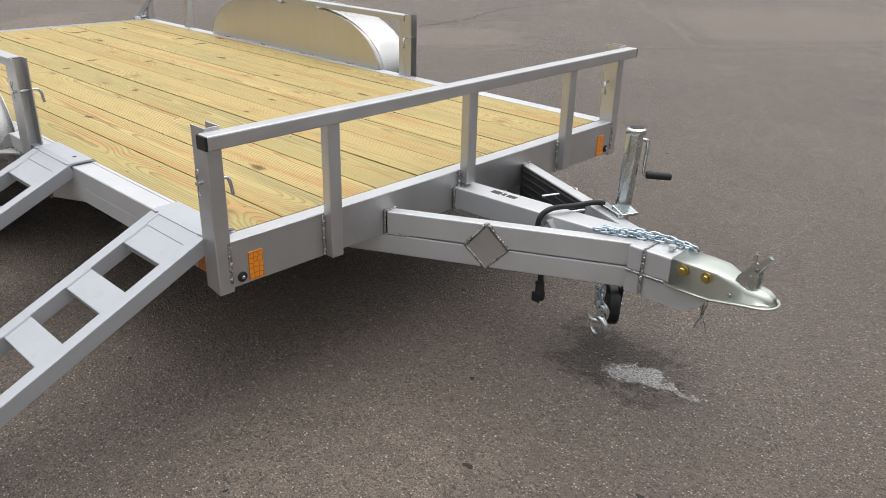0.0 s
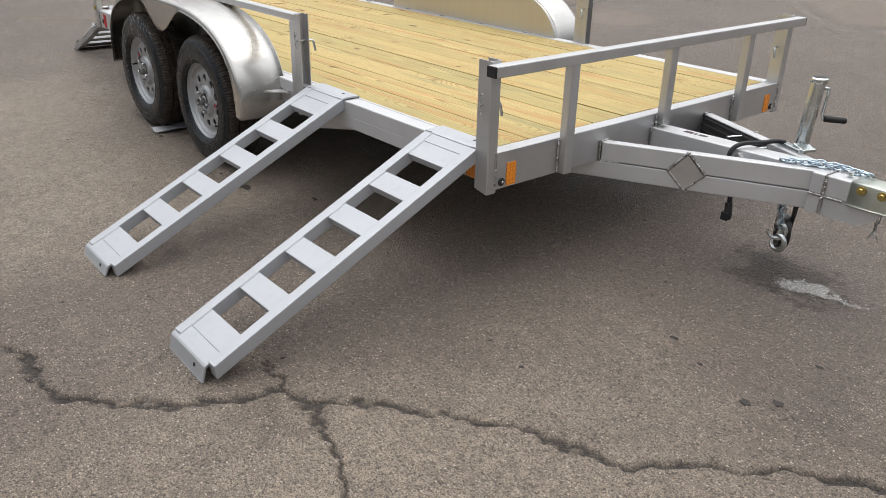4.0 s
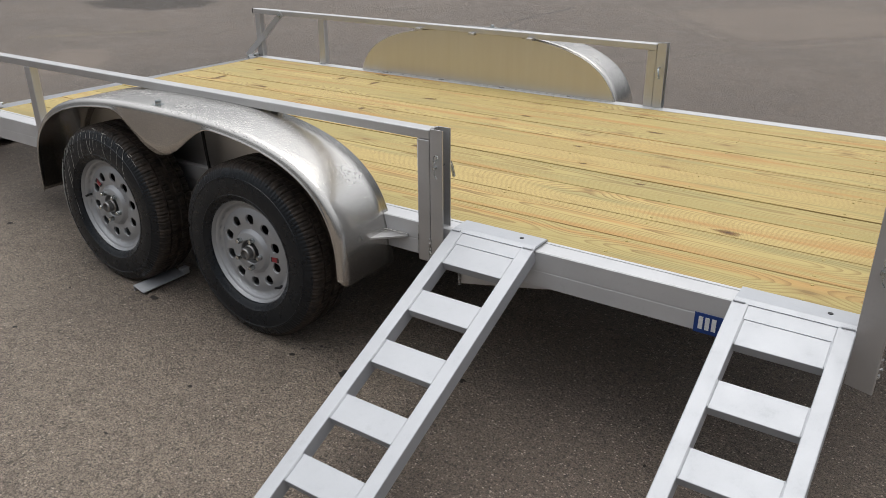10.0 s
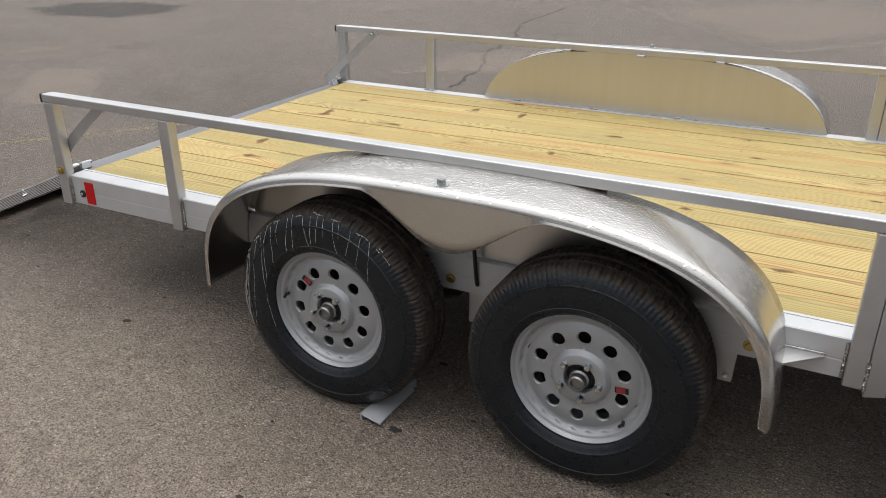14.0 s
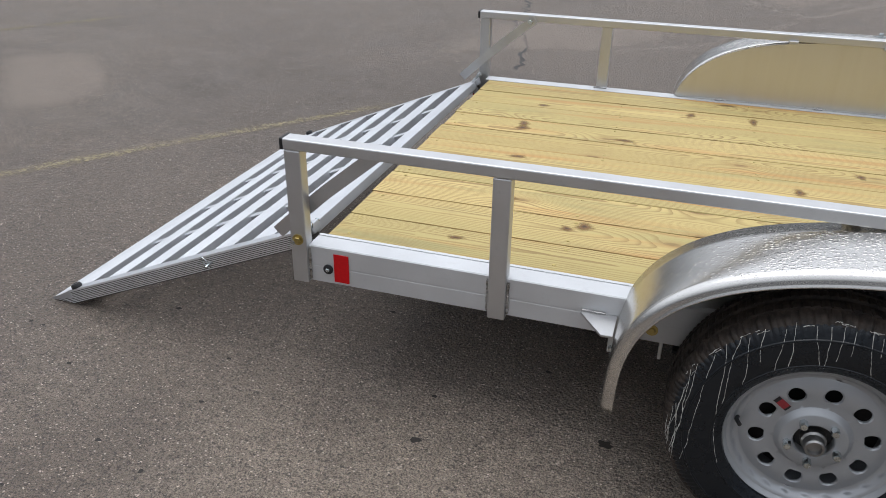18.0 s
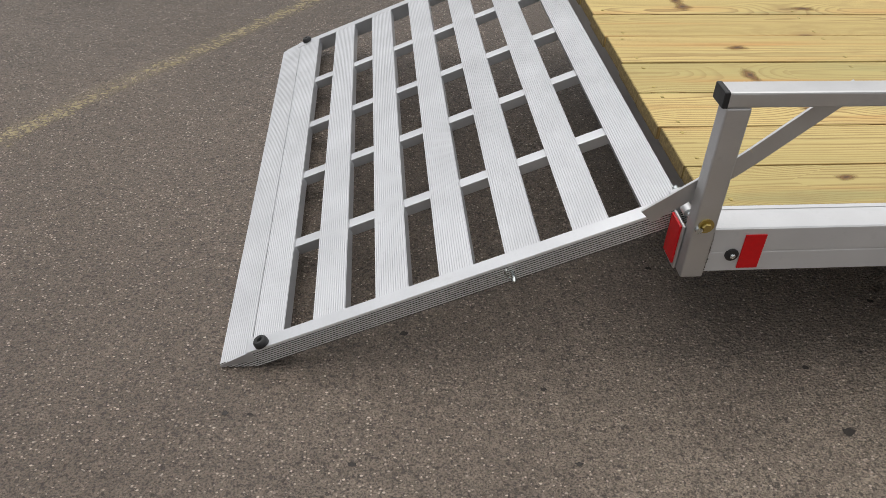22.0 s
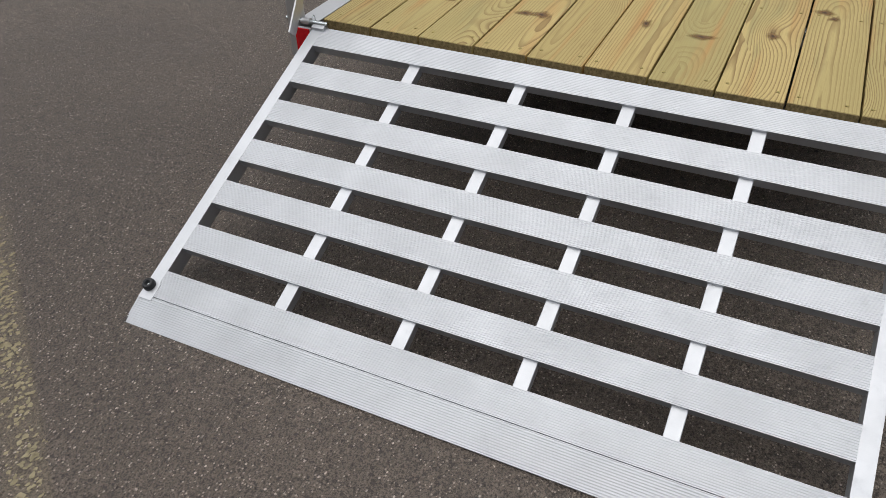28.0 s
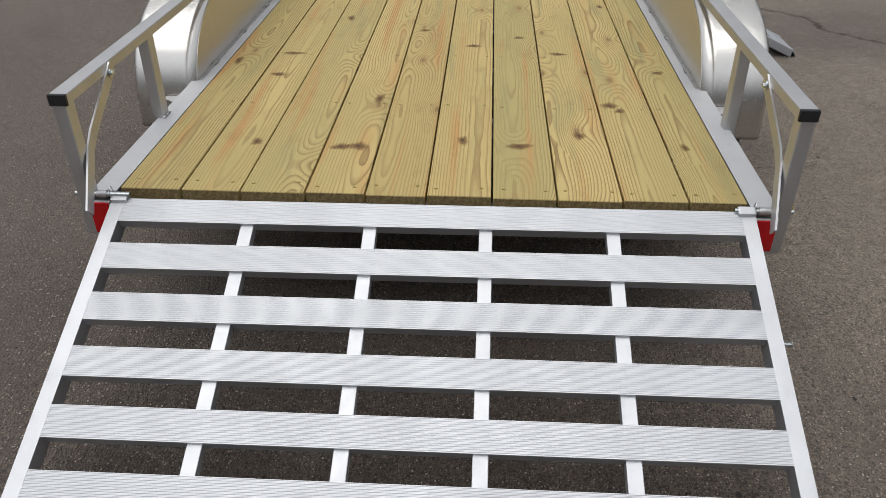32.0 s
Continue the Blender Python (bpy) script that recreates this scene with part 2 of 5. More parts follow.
def pine():
    """Pressure-treated pine: growth rings that bend round knots, boards that differ."""
    n = Nodes("treated_pine")
    info = n.add("ObjectInfo")
    rnd = info.outputs["Random"]
    sep = n.add("SeparateXYZ", Vector=n.coords())
    x, y, z = sep.outputs
    shift = n.math("MULTIPLY", rnd, 37.0)
    xs = n.math("ADD", x, shift)
    flat = n.add("CombineXYZ", X=n.math("MULTIPLY", xs, 1.9), Y=n.math("MULTIPLY", n.math("ADD", y, shift), 4.6), Z=0.0).outputs[0]
    vor = n.add("TexVoronoi", Vector=flat, Scale=1.0)
    vor.voronoi_dimensions = "2D"
    vor.inputs["Randomness"].default_value = 0.9
    d = vor.outputs["Distance"]
    bend = n.math("POWER", 2.718, n.math("MULTIPLY", n.math("MULTIPLY", d, d), -16.0))
    core = n.span(d, 0.025, 0.060, 1.0, 0.0)
    halo = n.span(d, 0.04, 0.16, 1.0, 0.0)
    pick = n.add("SeparateColor", Color=vor.outputs["Color"]).outputs[0]
    keep = n.span(pick, 0.72, 0.77)
    low = n.noise(n.add("CombineXYZ", X=n.math("MULTIPLY", xs, 0.45), Y=n.math("MULTIPLY", y, 1.0), Z=shift).outputs[0], 1.0, 3.0)
    wob = n.noise(n.add("CombineXYZ", X=n.math("MULTIPLY", xs, 2.2), Y=n.math("MULTIPLY", y, 11.0), Z=shift).outputs[0], 1.0, 5.0)
    heart = n.math("MULTIPLY", n.math("SUBTRACT", n.math("FRACT", n.math("MULTIPLY", rnd, 7.3)), 0.5), 0.16)
    yy = n.math("SUBTRACT", y, heart)
    depth = n.math("ADD", n.math("MULTIPLY", n.math("SUBTRACT", low, 0.5), 0.13), 0.035)
    rad = n.math("SQRT", n.math("ADD", n.math("MULTIPLY", yy, yy), n.math("MULTIPLY", depth, depth)))
    rad = n.math("ADD", rad, n.math("MULTIPLY", n.math("MULTIPLY", bend, n.span(pick, 0.35, 0.6)), 0.045))
    rad = n.math("ADD", rad, n.math("MULTIPLY", wob, 0.013))
    ring = n.math("FRACT", n.math("MULTIPLY", rad, 104.0))
    late = n.math("MULTIPLY", n.span(ring, 0.50, 0.93), n.span(ring, 1.0, 0.95))
    fibre = n.noise(n.add("CombineXYZ", X=n.math("MULTIPLY", xs, 6.0), Y=n.math("MULTIPLY", y, 420.0), Z=z).outputs[0], 1.0, 2.0)
    tone = n.noise(n.add("CombineXYZ", X=n.math("MULTIPLY", xs, 0.9), Y=n.math("MULTIPLY", y, 5.0), Z=shift).outputs[0], 1.0, 3.0)
    col = n.mix(n.span(tone, 0.35, 0.65), (0.445, 0.352, 0.142), (0.560, 0.428, 0.178))
    col = n.mix(n.math("MULTIPLY", n.math("FRACT", n.math("MULTIPLY", rnd, 3.7)), 0.62), col, (0.361, 0.312, 0.126))
    col = n.mix(n.span(n.math("FRACT", n.math("MULTIPLY", rnd, 5.3)), 0.45, 1.0, 0.0, 0.45), col, (0.560, 0.375, 0.140))
    warm = n.span(n.noise(n.add("CombineXYZ", X=n.math("MULTIPLY", xs, 0.8), Y=n.math("MULTIPLY", y, 16.0), Z=shift).outputs[0], 1.0, 2.0), 0.55, 0.70)
    col = n.mix(n.math("MULTIPLY", warm, 0.72), col, (0.487, 0.250, 0.085))
    green = n.span(n.noise(n.add("CombineXYZ", X=n.math("MULTIPLY", xs, 1.1), Y=n.math("MULTIPLY", y, 11.0), Z=n.math("ADD", shift, 9.0)).outputs[0], 1.0, 3.0), 0.56, 0.70)
    col = n.mix(n.math("MULTIPLY", green, 0.70), col, (0.302, 0.284, 0.126))
    blot2 = n.span(n.noise(n.add("CombineXYZ", X=n.math("MULTIPLY", xs, 5.0), Y=n.math("MULTIPLY", y, 13.0), Z=shift).outputs[0], 1.0, 4.0, 0.65), 0.56, 0.74)
    col = n.mix(n.math("MULTIPLY", blot2, 0.38), col, (0.286, 0.185, 0.076))
    col = n.mix(n.math("MULTIPLY", n.math("MULTIPLY", late, n.span(tone, 0.32, 0.66, 0.30, 1.0)), 0.88), col, (0.195, 0.115, 0.042))
    col = n.mix(n.math("MULTIPLY", n.span(fibre, 0.45, 0.8), 0.45), col, (0.286, 0.202, 0.084))
    col = n.mix(n.math("MULTIPLY", n.math("MULTIPLY", halo, keep), 0.40), col, (0.269, 0.151, 0.059))
    col = n.mix(n.math("MULTIPLY", n.math("MULTIPLY", core, keep), 0.50), col, (0.126, 0.071, 0.029))
    n.bump(n.math("ADD", n.math("MULTIPLY", late, -0.5), fibre), 0.25, 0.0015)
    return n.done(col, n.span(fibre, 0.2, 0.8, 0.55, 0.75), Specular_IOR_Level=0.3)


PINE = pine()


def asphalt():
    """Worn asphalt: brown-grey binder, stone chips of two sizes, pits, dry and tarry patches."""
    n = Nodes("weathered_asphalt")
    c = n.coords()
    big = n.noise(c, 0.45, 4.0)
    mid = n.noise(c, 3.0, 5.0, 0.6)
    clump = n.noise(c, 26.0, 3.0, 0.6)
    grit = n.noise(c, 230.0, 2.0, 0.7)
    stones = n.add("TexVoronoi", Vector=n.scaled(c, (1.0, 1.25, 1.0)), Scale=125.0)
    sd = stones.outputs["Distance"]
    sc = n.add("SeparateColor", Color=stones.outputs["Color"]).outputs
    chip = n.math("MULTIPLY", n.span(sc[0], 0.75, 0.95), n.span(n.math("ADD", sd, n.math("MULTIPLY", grit, 0.3)), 0.52, 0.44))
    coarse = n.add("TexVoronoi", Vector=n.scaled(c, (1.0, 1.35, 1.0)), Scale=84.0)
    cc = n.add("SeparateColor", Color=coarse.outputs["Color"]).outputs
    pebble = n.math("MULTIPLY", n.span(cc[1], 0.90, 0.97), n.span(n.math("ADD", coarse.outputs["Distance"], n.math("MULTIPLY", grit, 0.4)), 0.52, 0.45))
    col = n.mix(n.span(big, 0.35, 0.65), (0.218, 0.173, 0.137), (0.281, 0.223, 0.175))
    dry = n.span(n.noise(c, 0.33, 2.0, 0.4), 0.56, 0.60)
    col = n.mix(n.math("MULTIPLY", dry, 0.30), col, (0.340, 0.280, 0.228))
    col = n.mix(n.math("MULTIPLY", n.span(mid, 0.4, 0.7), 0.40), col, (0.306, 0.245, 0.193))
    # brighter along the near side: missing light put into the asphalt's colour
    px, py, pz = n.add("SeparateXYZ", Vector=c).outputs
    edge = n.span(n.noise(c, 0.8, 4.0, 0.6), 0.3, 0.7, -0.7, 0.7)
    along = n.math("ADD", px, edge)
    strip = n.math("MAXIMUM", n.math("MULTIPLY", n.span(along, -0.9, 0.2), n.span(along, 3.6, 2.6)), n.span(along, 3.9, 4.9))
    near_lift = n.math("MULTIPLY", n.span(n.math("ADD", py, edge), -0.3, -1.5), strip)
    col = n.mix(n.math("MULTIPLY", near_lift, 0.95), col, (0.500, 0.412, 0.322))
    # mixed darker in a ragged stretch beside the far corner of the tailgate
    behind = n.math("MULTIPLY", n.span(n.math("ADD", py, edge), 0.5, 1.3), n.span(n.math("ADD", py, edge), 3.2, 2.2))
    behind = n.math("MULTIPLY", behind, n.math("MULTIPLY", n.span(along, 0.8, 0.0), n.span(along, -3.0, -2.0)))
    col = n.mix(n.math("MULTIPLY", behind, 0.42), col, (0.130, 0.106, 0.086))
    tar = n.span(n.noise(c, 1.1, 4.0, 0.6), 0.58, 0.68)
    col = n.mix(n.math("MULTIPLY", tar, 0.28), col, (0.116, 0.097, 0.082))
    col = n.mix(n.span(clump, 0.40, 0.62, 0.30, 0.0), col, (0.095, 0.079, 0.065))
    col = n.mix(n.span(sc[1], 0.0, 1.0, 0.0, 0.38), col, (0.102, 0.083, 0.071))
    col = n.mix(n.span(grit, 0.40, 0.54, 0.78, 0.0), col, (0.052, 0.043, 0.038))
    pits = n.noise(c, 95.0, 2.0, 0.6)
    col = n.mix(n.span(pits, 0.35, 0.45, 0.76, 0.0), col, (0.048, 0.039, 0.034))
    col = n.mix(n.math("MULTIPLY", chip, 0.92), col, (0.570, 0.475, 0.402))
    col = n.mix(n.math("MULTIPLY", pebble, 0.92), col, (0.690, 0.590, 0.515))
    crack = n.add("Attribute")
    crack.attribute_name = "crack"
    col = n.mix(n.math("MULTIPLY", crack.outputs["Fac"], 0.85), col, (0.016, 0.014, 0.013))
    damp = n.add("Attribute")
    damp.attribute_name = "damp"
    wet = damp.outputs["Fac"]
    col = n.mix(n.math("MULTIPLY", wet, 0.35), col, (0.024, 0.021, 0.020))
    lumps = n.math("ADD", n.math("MULTIPLY", coarse.outputs["Distance"], -0.9), n.math("MULTIPLY", clump, 0.8))
    n.bump(n.math("ADD", n.math("ADD", n.math("MULTIPLY", sd, -0.6), grit), lumps), 1.0, 0.010)
    return n.done(col, n.math("SUBTRACT", n.span(mid, 0.3, 0.7, 0.52, 0.67), n.math("MULTIPLY", wet, 0.25)), Specular_IOR_Level=0.52)


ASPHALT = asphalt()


def film(name, color, strength, rough, ragged=0.14, grain=7.0):
    """A worn film on the asphalt that fades at its rim and leaves the grit showing through."""
    n = Nodes(name)
    rim = n.add("Attribute")
    rim.attribute_name = "rim"
    c = n.coords()
    gaps = n.span(n.noise(c, 150.0, 3.0, 0.7), 0.36, 0.58, 0.35, 1.0)
    edge = n.math("ADD", rim.outputs["Fac"], n.span(n.noise(c, grain, 5.0, 0.7), 0.3, 0.7, -ragged, ragged))
    a = n.math("MULTIPLY", n.math("MULTIPLY", n.span(edge, 0.72, 0.95, 1.0, 0.0), gaps), strength)
    col = n.mix(n.span(n.noise(c, 120.0, 3.0), 0.35, 0.65), [v * 0.8 for v in color], color)
    return n.done(col, rough, Alpha=a, Specular_IOR_Level=0.3)


PALE_FILM = film("pale_worn_film", (0.40, 0.335, 0.285), 0.36, 0.85)
DAMP_FILM = film("damp_film", (0.022, 0.019, 0.018), 0.55, 0.5)
SEAM_FILM = film("pale_joint_film", (0.42, 0.36, 0.31), 0.24, 0.85, 0.5, 3.0)
TAN_FILM = film("tan_dust_film", (0.38, 0.31, 0.215), 0.20, 0.85)
SPILL_FILM = film("dried_white_spill", (0.48, 0.47, 0.455), 0.62, 0.6, 0.55, 32.0)
DAMP_SOFT = film("damp_speckle", (0.022, 0.019, 0.018), 0.38, 0.5, 0.6, 12.0)

# ---- mesh helpers ----


def mesh_of(name, bm, material, smooth=False):
    bmesh.ops.recalc_face_normals(bm, faces=bm.faces)
    me = bpy.data.meshes.new(name)
    bm.to_mesh(me)
    bm.free()
    for m in material if isinstance(material, (list, tuple)) else (material,):
        me.materials.append(m)
    if smooth:
        for p in me.polygons:
            p.use_smooth = True
        me.set_sharp_from_angle(angle=radians(smooth if smooth > 1 else 38))
    return me


def part(name, bm, material, parent, label="", smooth=False):
    ob = new(name, mesh_of(name, bm, material, smooth) if isinstance(bm, bmesh.types.BMesh) else bm)
    ob.parent = parent
    return tagged(ob, label)


def empty(name, m=None):
    ob = new(name)
    ob.empty_display_size = 0.1
    if m is not None:
        ob.matrix_world = m
    return ob


def box(x0, x1, y0, y1, z0, z1, bevel=0.002, bm=None, m=None):
    """A box with rounded edges, added to bm."""
    b = bmesh.new()
    bmesh.ops.create_cube(b, size=1.0)
    for v in b.verts:
        v.co = Vector(((x0 + x1) / 2 + v.co.x * (x1 - x0), (y0 + y1) / 2 + v.co.y * (y1 - y0), (z0 + z1) / 2 + v.co.z * (z1 - z0)))
    if bevel:
        bmesh.ops.bevel(b, geom=b.edges[:], offset=bevel, segments=2, affect="EDGES", profile=0.5)
    return join(bm, b, m)


def join(bm, b, m=None):
    if m is not None:
        bmesh.ops.transform(b, matrix=m, verts=b.verts[:])
    if bm is None:
        return b
    tmp = bpy.data.meshes.new("tmp")
    b.to_mesh(tmp)
    b.free()
    bm.from_mesh(tmp)
    bpy.data.meshes.remove(tmp)
    return bm


def extrude(profile, axis, a, b, bm=None, m=None):
    """A closed outline drawn along an axis: x takes (y, z), y takes (x, z), z takes (x, y)."""
    bm2 = bmesh.new()
    put = {"x": lambda p, t: (t, p[0], p[1]), "y": lambda p, t: (p[0], t, p[1]), "z": lambda p, t: (p[0], p[1], t)}[axis]
    r0 = [bm2.verts.new(put(p, a)) for p in profile]
    r1 = [bm2.verts.new(put(p, b)) for p in profile]
    n = len(profile)
    for i in range(n):
        bm2.faces.new((r0[i], r0[(i + 1) % n], r1[(i + 1) % n], r1[i]))
    bm2.faces.new(r0)
    bm2.faces.new(r1[::-1])
    return join(bm, bm2, m)


def sweep(points, radius, seg=10, bm=None, close=False, radii=None, smooth_steps=0):
    """A round bar along a line of points."""
    pts = [Vector(p) for p in points]
    for _ in range(smooth_steps):
        new_pts = [pts[0]]
        for p, q in zip(pts, pts[1:]):
            new_pts += [p.lerp(q, 0.25), p.lerp(q, 0.75)]
        pts = new_pts + [pts[-1]]
    b = bmesh.new()
    rings = []
    up = Vector((0.13, 0.21, 0.97)).normalized()
    n = len(pts)
    for i, p in enumerate(pts):
        if close:
            t = pts[(i + 1) % n] - pts[i - 1]
        else:
            t = pts[min(i + 1, n - 1)] - pts[max(i - 1, 0)]
        t.normalize()
        side = t.cross(up)
        if side.length < 0.05:
            side = t.cross(Vector((1, 0, 0)))
        side.normalize()
        u = side.cross(t).normalized()
        up = u
        r = radii[i] if radii else radius
        rings.append([b.verts.new(p + (side * math.cos(k * math.tau / seg) + u * math.sin(k * math.tau / seg)) * r) for k in range(seg)])
    for i in range(n if close else n - 1):
        a, c = rings[i], rings[(i + 1) % n]
        for k in range(seg):
            b.faces.new((a[k], a[(k + 1) % seg], c[(k + 1) % seg], c[k]))
    if not close:
        b.faces.new(rings[0][::-1])
        b.faces.new(rings[-1])
    return join(bm, b)


def cyl(p0, p1, r, seg=20, bm=None, r2=None):
    return sweep([p0, p1], r, seg, bm, radii=[r, r if r2 is None else r2])


def lathe(profile, seg=48, bm=None, m=None, close=False, wave=None):
    """Profile of (radius, y) turned round the y axis."""
    b = bmesh.new()
    rings = []
    for k in range(seg):
        a = k * math.tau / seg
        ring = []
        for j, (r, y) in enumerate(profile):
            if wave:
                r, y = wave(j, k, r, y)
            ring.append(b.verts.new((r * math.cos(a), y, r * math.sin(a))))
        rings.append(ring)
    n = len(profile)
    for k in range(seg):
        a, c = rings[k], rings[(k + 1) % seg]
        for j in range(n if close else n - 1):
            b.faces.new((a[j], a[(j + 1) % n], c[(j + 1) % n], c[j]))
    if not close:
        bmesh.ops.remove_doubles(b, verts=b.verts[:], dist=1e-6)
    return join(bm, b, m)


def bolt(name, at, axis, r, h, material, parent, label="", flange=0.0):
    """A hex head, with a washer or flange under it, on the side to which axis points."""
    a = Vector(axis).normalized()
    p = Vector(at)
    bm = bmesh.new()
    if flange:
        cyl(p - a * 0.001, p + a * 0.003, flange, 24, bm)
    sweep([p, p + a * h * 0.8, p + a * h], r, 6, bm, radii=[r, r, r * 0.82])
    return part(name, bm, material, parent, label, 30)


def weld(p0, p1, parent, r=0.0056, material=None):
    """A ripple bead between two points."""
    p0, p1 = Vector(p0), Vector(p1)
    n = max(4, int((p1 - p0).length / 0.0027))
    pts, radii = [], []
    rng = random.Random(int((p0.x * 131 + p0.y * 71 + p0.z * 37) * 1000))
    for i in range(n + 1):
        pts.append(p0.lerp(p1, i / n) + Vector([rng.uniform(-1, 1) * r * 0.16 for _ in range(3)]))
        radii.append(r * ((1.02 if i % 2 else 0.78) + rng.uniform(-0.1, 0.1)))
    return part("weld_bead", sweep(pts, r, 7, None, radii=radii), material or WELD, parent, "", 60)


def ground_z(x):
    return 0.042 - 0.0225 * x


# ---- ground: one sheet of asphalt, falling gently forwards ----
CRACKS = [
    [(3.0, -3.1), (3.3, -2.81), (3.64, -2.49), (3.80, -2.53), (3.95, -2.47), (4.12, -2.30), (4.23, -2.13), (4.32, -1.93), (4.415, -1.885), (4.50, -1.76), (4.72, -1.60), (4.95, -1.44), (5.19, -1.35), (5.32, -1.165), (5.40, -1.13), (5.47, -1.01), (5.74, -0.82), (6.1, -0.6), (6.5, -0.45)],
    [(4.415, -1.885), (4.51, -1.93), (4.643, -1.966), (4.74, -1.99), (4.84, -2.033), (5.1, -2.16), (5.4, -2.4)],
    [(4.32, -1.93), (4.25, -1.90), (4.20, -1.93), (4.13, -1.90)],
]


def ground_patch(name, x0, x1, y0, y1, step, label):
    """A patch of the ground with the cracks sunk into it; flat along its rim."""
    nx, ny = int((x1 - x0) / step) + 1, int((y1 - y0) / step) + 1
    xs, ys = np.linspace(x0, x1, nx), np.linspace(y0, y1, ny)
    X, Y = np.meshgrid(xs, ys, indexing="ij")
    rng = np.random.RandomState(4)
    wx = sum(np.sin(X * a + Y * b + p) * s for a, b, p, s in [(61, 37, 0.3, 0.006), (-43, 83, 1.9, 0.006), (149, -97, 4.0, 0.004), (23, -17, 2.2, 0.012), (-211, 187, 0.9, 0.003)])
    wy = sum(np.sin(X * a + Y * b + p) * s for a, b, p, s in [(47, -71, 2.3, 0.006), (91, 29, 0.2, 0.006), (-131, 117, 1.0, 0.004), (19, 29, 5.2, 0.012), (233, 151, 3.9, 0.003)])
    D = np.full(X.shape, 9.0)
    for line, width in zip(CRACKS, (1.0, 0.75, 0.6)):
        for (ax, ay), (bx, by) in zip(line, line[1:]):
            dx, dy = bx - ax, by - ay
            t = np.clip(((X + wx - ax) * dx + (Y + wy - ay) * dy) / (dx * dx + dy * dy), 0, 1)
            D = np.minimum(D, np.hypot(X + wx - ax - t * dx, Y + wy - ay - t * dy) / width)
    grow = 0.010 + 0.010 * (0.5 + 0.5 * np.sin(X * 9 + Y * 13)) * (0.5 + 0.5 * np.sin(X * 31 - Y * 17 + 1.0))
    mask = np.clip(1.5 - D / grow, 0, 1)
    rim = np.minimum.reduce([X - x0, x1 - X, Y - y0, y1 - Y])
    mask *= np.clip(rim / 0.05, 0, 1)
    Z = 0.042 - 0.0225 * X - 0.014 * mask
    co = np.stack([X, Y, Z], -1).reshape(-1, 3)
    i = np.arange(nx * ny).reshape(nx, ny)
    faces = np.stack([i[:-1, :-1], i[1:, :-1], i[1:, 1:], i[:-1, 1:]], -1).reshape(-1, 4)
    me = bpy.data.meshes.new(name)
    me.from_pydata(co.tolist(), [], faces.tolist())
    me.attributes.new("crack", "FLOAT", "POINT").data.foreach_set("value", mask.reshape(-1).astype(np.float32))
    wetness = np.clip(1.25 - np.hypot((X - 4.86) / 0.34, (Y - 0.16) / 0.22) + 0.25 * (wx + wy) / 0.03, 0, 1)
    me.attributes.new("damp", "FLOAT", "POINT").data.foreach_set("value", wetness.reshape(-1).astype(np.float32))
    me.materials.append(ASPHALT)
    for p in me.polygons:
        p.use_smooth = True
    return me


PX0, PX1, PY0, PY1 = 3.0, 6.6, -3.2, 0.7


def ground():
    bm = bmesh.new()
    far = 900.0
    xs, ys = (-far, -60, PX0, PX1, 60, far), (-far, PY0, PY1, far)
    grid = [[bm.verts.new((x, y, ground_z(max(-60, min(60, x))))) for y in ys] for x in xs]
    for i in range(5):
        for j in range(3):
            if (i, j) != (2, 1):
                bm.faces.new((grid[i][j], grid[i + 1][j], grid[i + 1][j + 1], grid[i][j + 1]))
    sheet = new("ground", mesh_of("ground", bm, ASPHALT))
    tagged(sheet, "weathered grey-brown asphalt yard with pale stone chips", "ground", kind="structure")
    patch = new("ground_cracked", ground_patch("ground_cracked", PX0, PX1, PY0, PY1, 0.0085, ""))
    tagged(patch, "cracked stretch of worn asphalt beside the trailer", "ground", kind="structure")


def flat_ob(name, polys, material, label, category, lift=0.003):
    """Thin blots lying on the asphalt."""
    bm = bmesh.new()
    for poly in polys:
        top = [bm.verts.new((x, y, ground_z(x) + lift)) for x, y in poly]
        bm.faces.new(top)
    return tagged(new(name, mesh_of(name, bm, material)), label, category, kind="structure")


def film_ob(name, outline, material, label, lift=0.0025):
    """A soft-edged film on the ground; the outline's middle is solid, its rim fades."""
    cx, cy = sum(p[0] for p in outline) / len(outline), sum(p[1] for p in outline) / len(outline)
    bm = bmesh.new()
    layer = bm.verts.layers.float.new("rim")
    rows = []
    for f in (0.02, 0.35, 0.6, 0.8, 1.0):
        row = []
        for x, y in outline:
            px, py = cx + (x - cx) * f, cy + (y - cy) * f
            v = bm.verts.new((px, py, ground_z(px) + lift))
            v[layer] = f
            row.append(v)
        rows.append(row)
    k = len(outline)
    for a, c in zip(rows, rows[1:]):
        for i in range(k):
            bm.faces.new((a[i], a[(i + 1) % k], c[(i + 1) % k], c[i]))
    bm.faces.new(rows[0])
    return tagged(new(name, mesh_of(name, bm, material)), label, "ground stain", kind="structure")


def blot(x, y, rx, ry, seed, n=22, rough=0.3):
    rng = random.Random(seed)
    w = [(rng.uniform(-1, 1), rng.uniform(0, 6.28)) for _ in range(5)]
    out = []
    for k in range(n):
        a = k * math.tau / n
        r = 1 + rough * sum(s * math.sin((i + 2) * a + p) for i, (s, p) in enumerate(w)) / 2
        out.append((x + rx * r * math.cos(a), y + ry * r * math.sin(a)))
    return out


ground()


# ---- the trailer ----
trailer = tagged(empty("utility_trailer", pose(0, 0, 0)), "aluminium tandem-axle utility trailer with pine deck and lowered tailgate", "trailer")
DECK, TOP, LOW = 0.516, 0.515, 0.400
FRONT = 4.228
HALF = 1.007


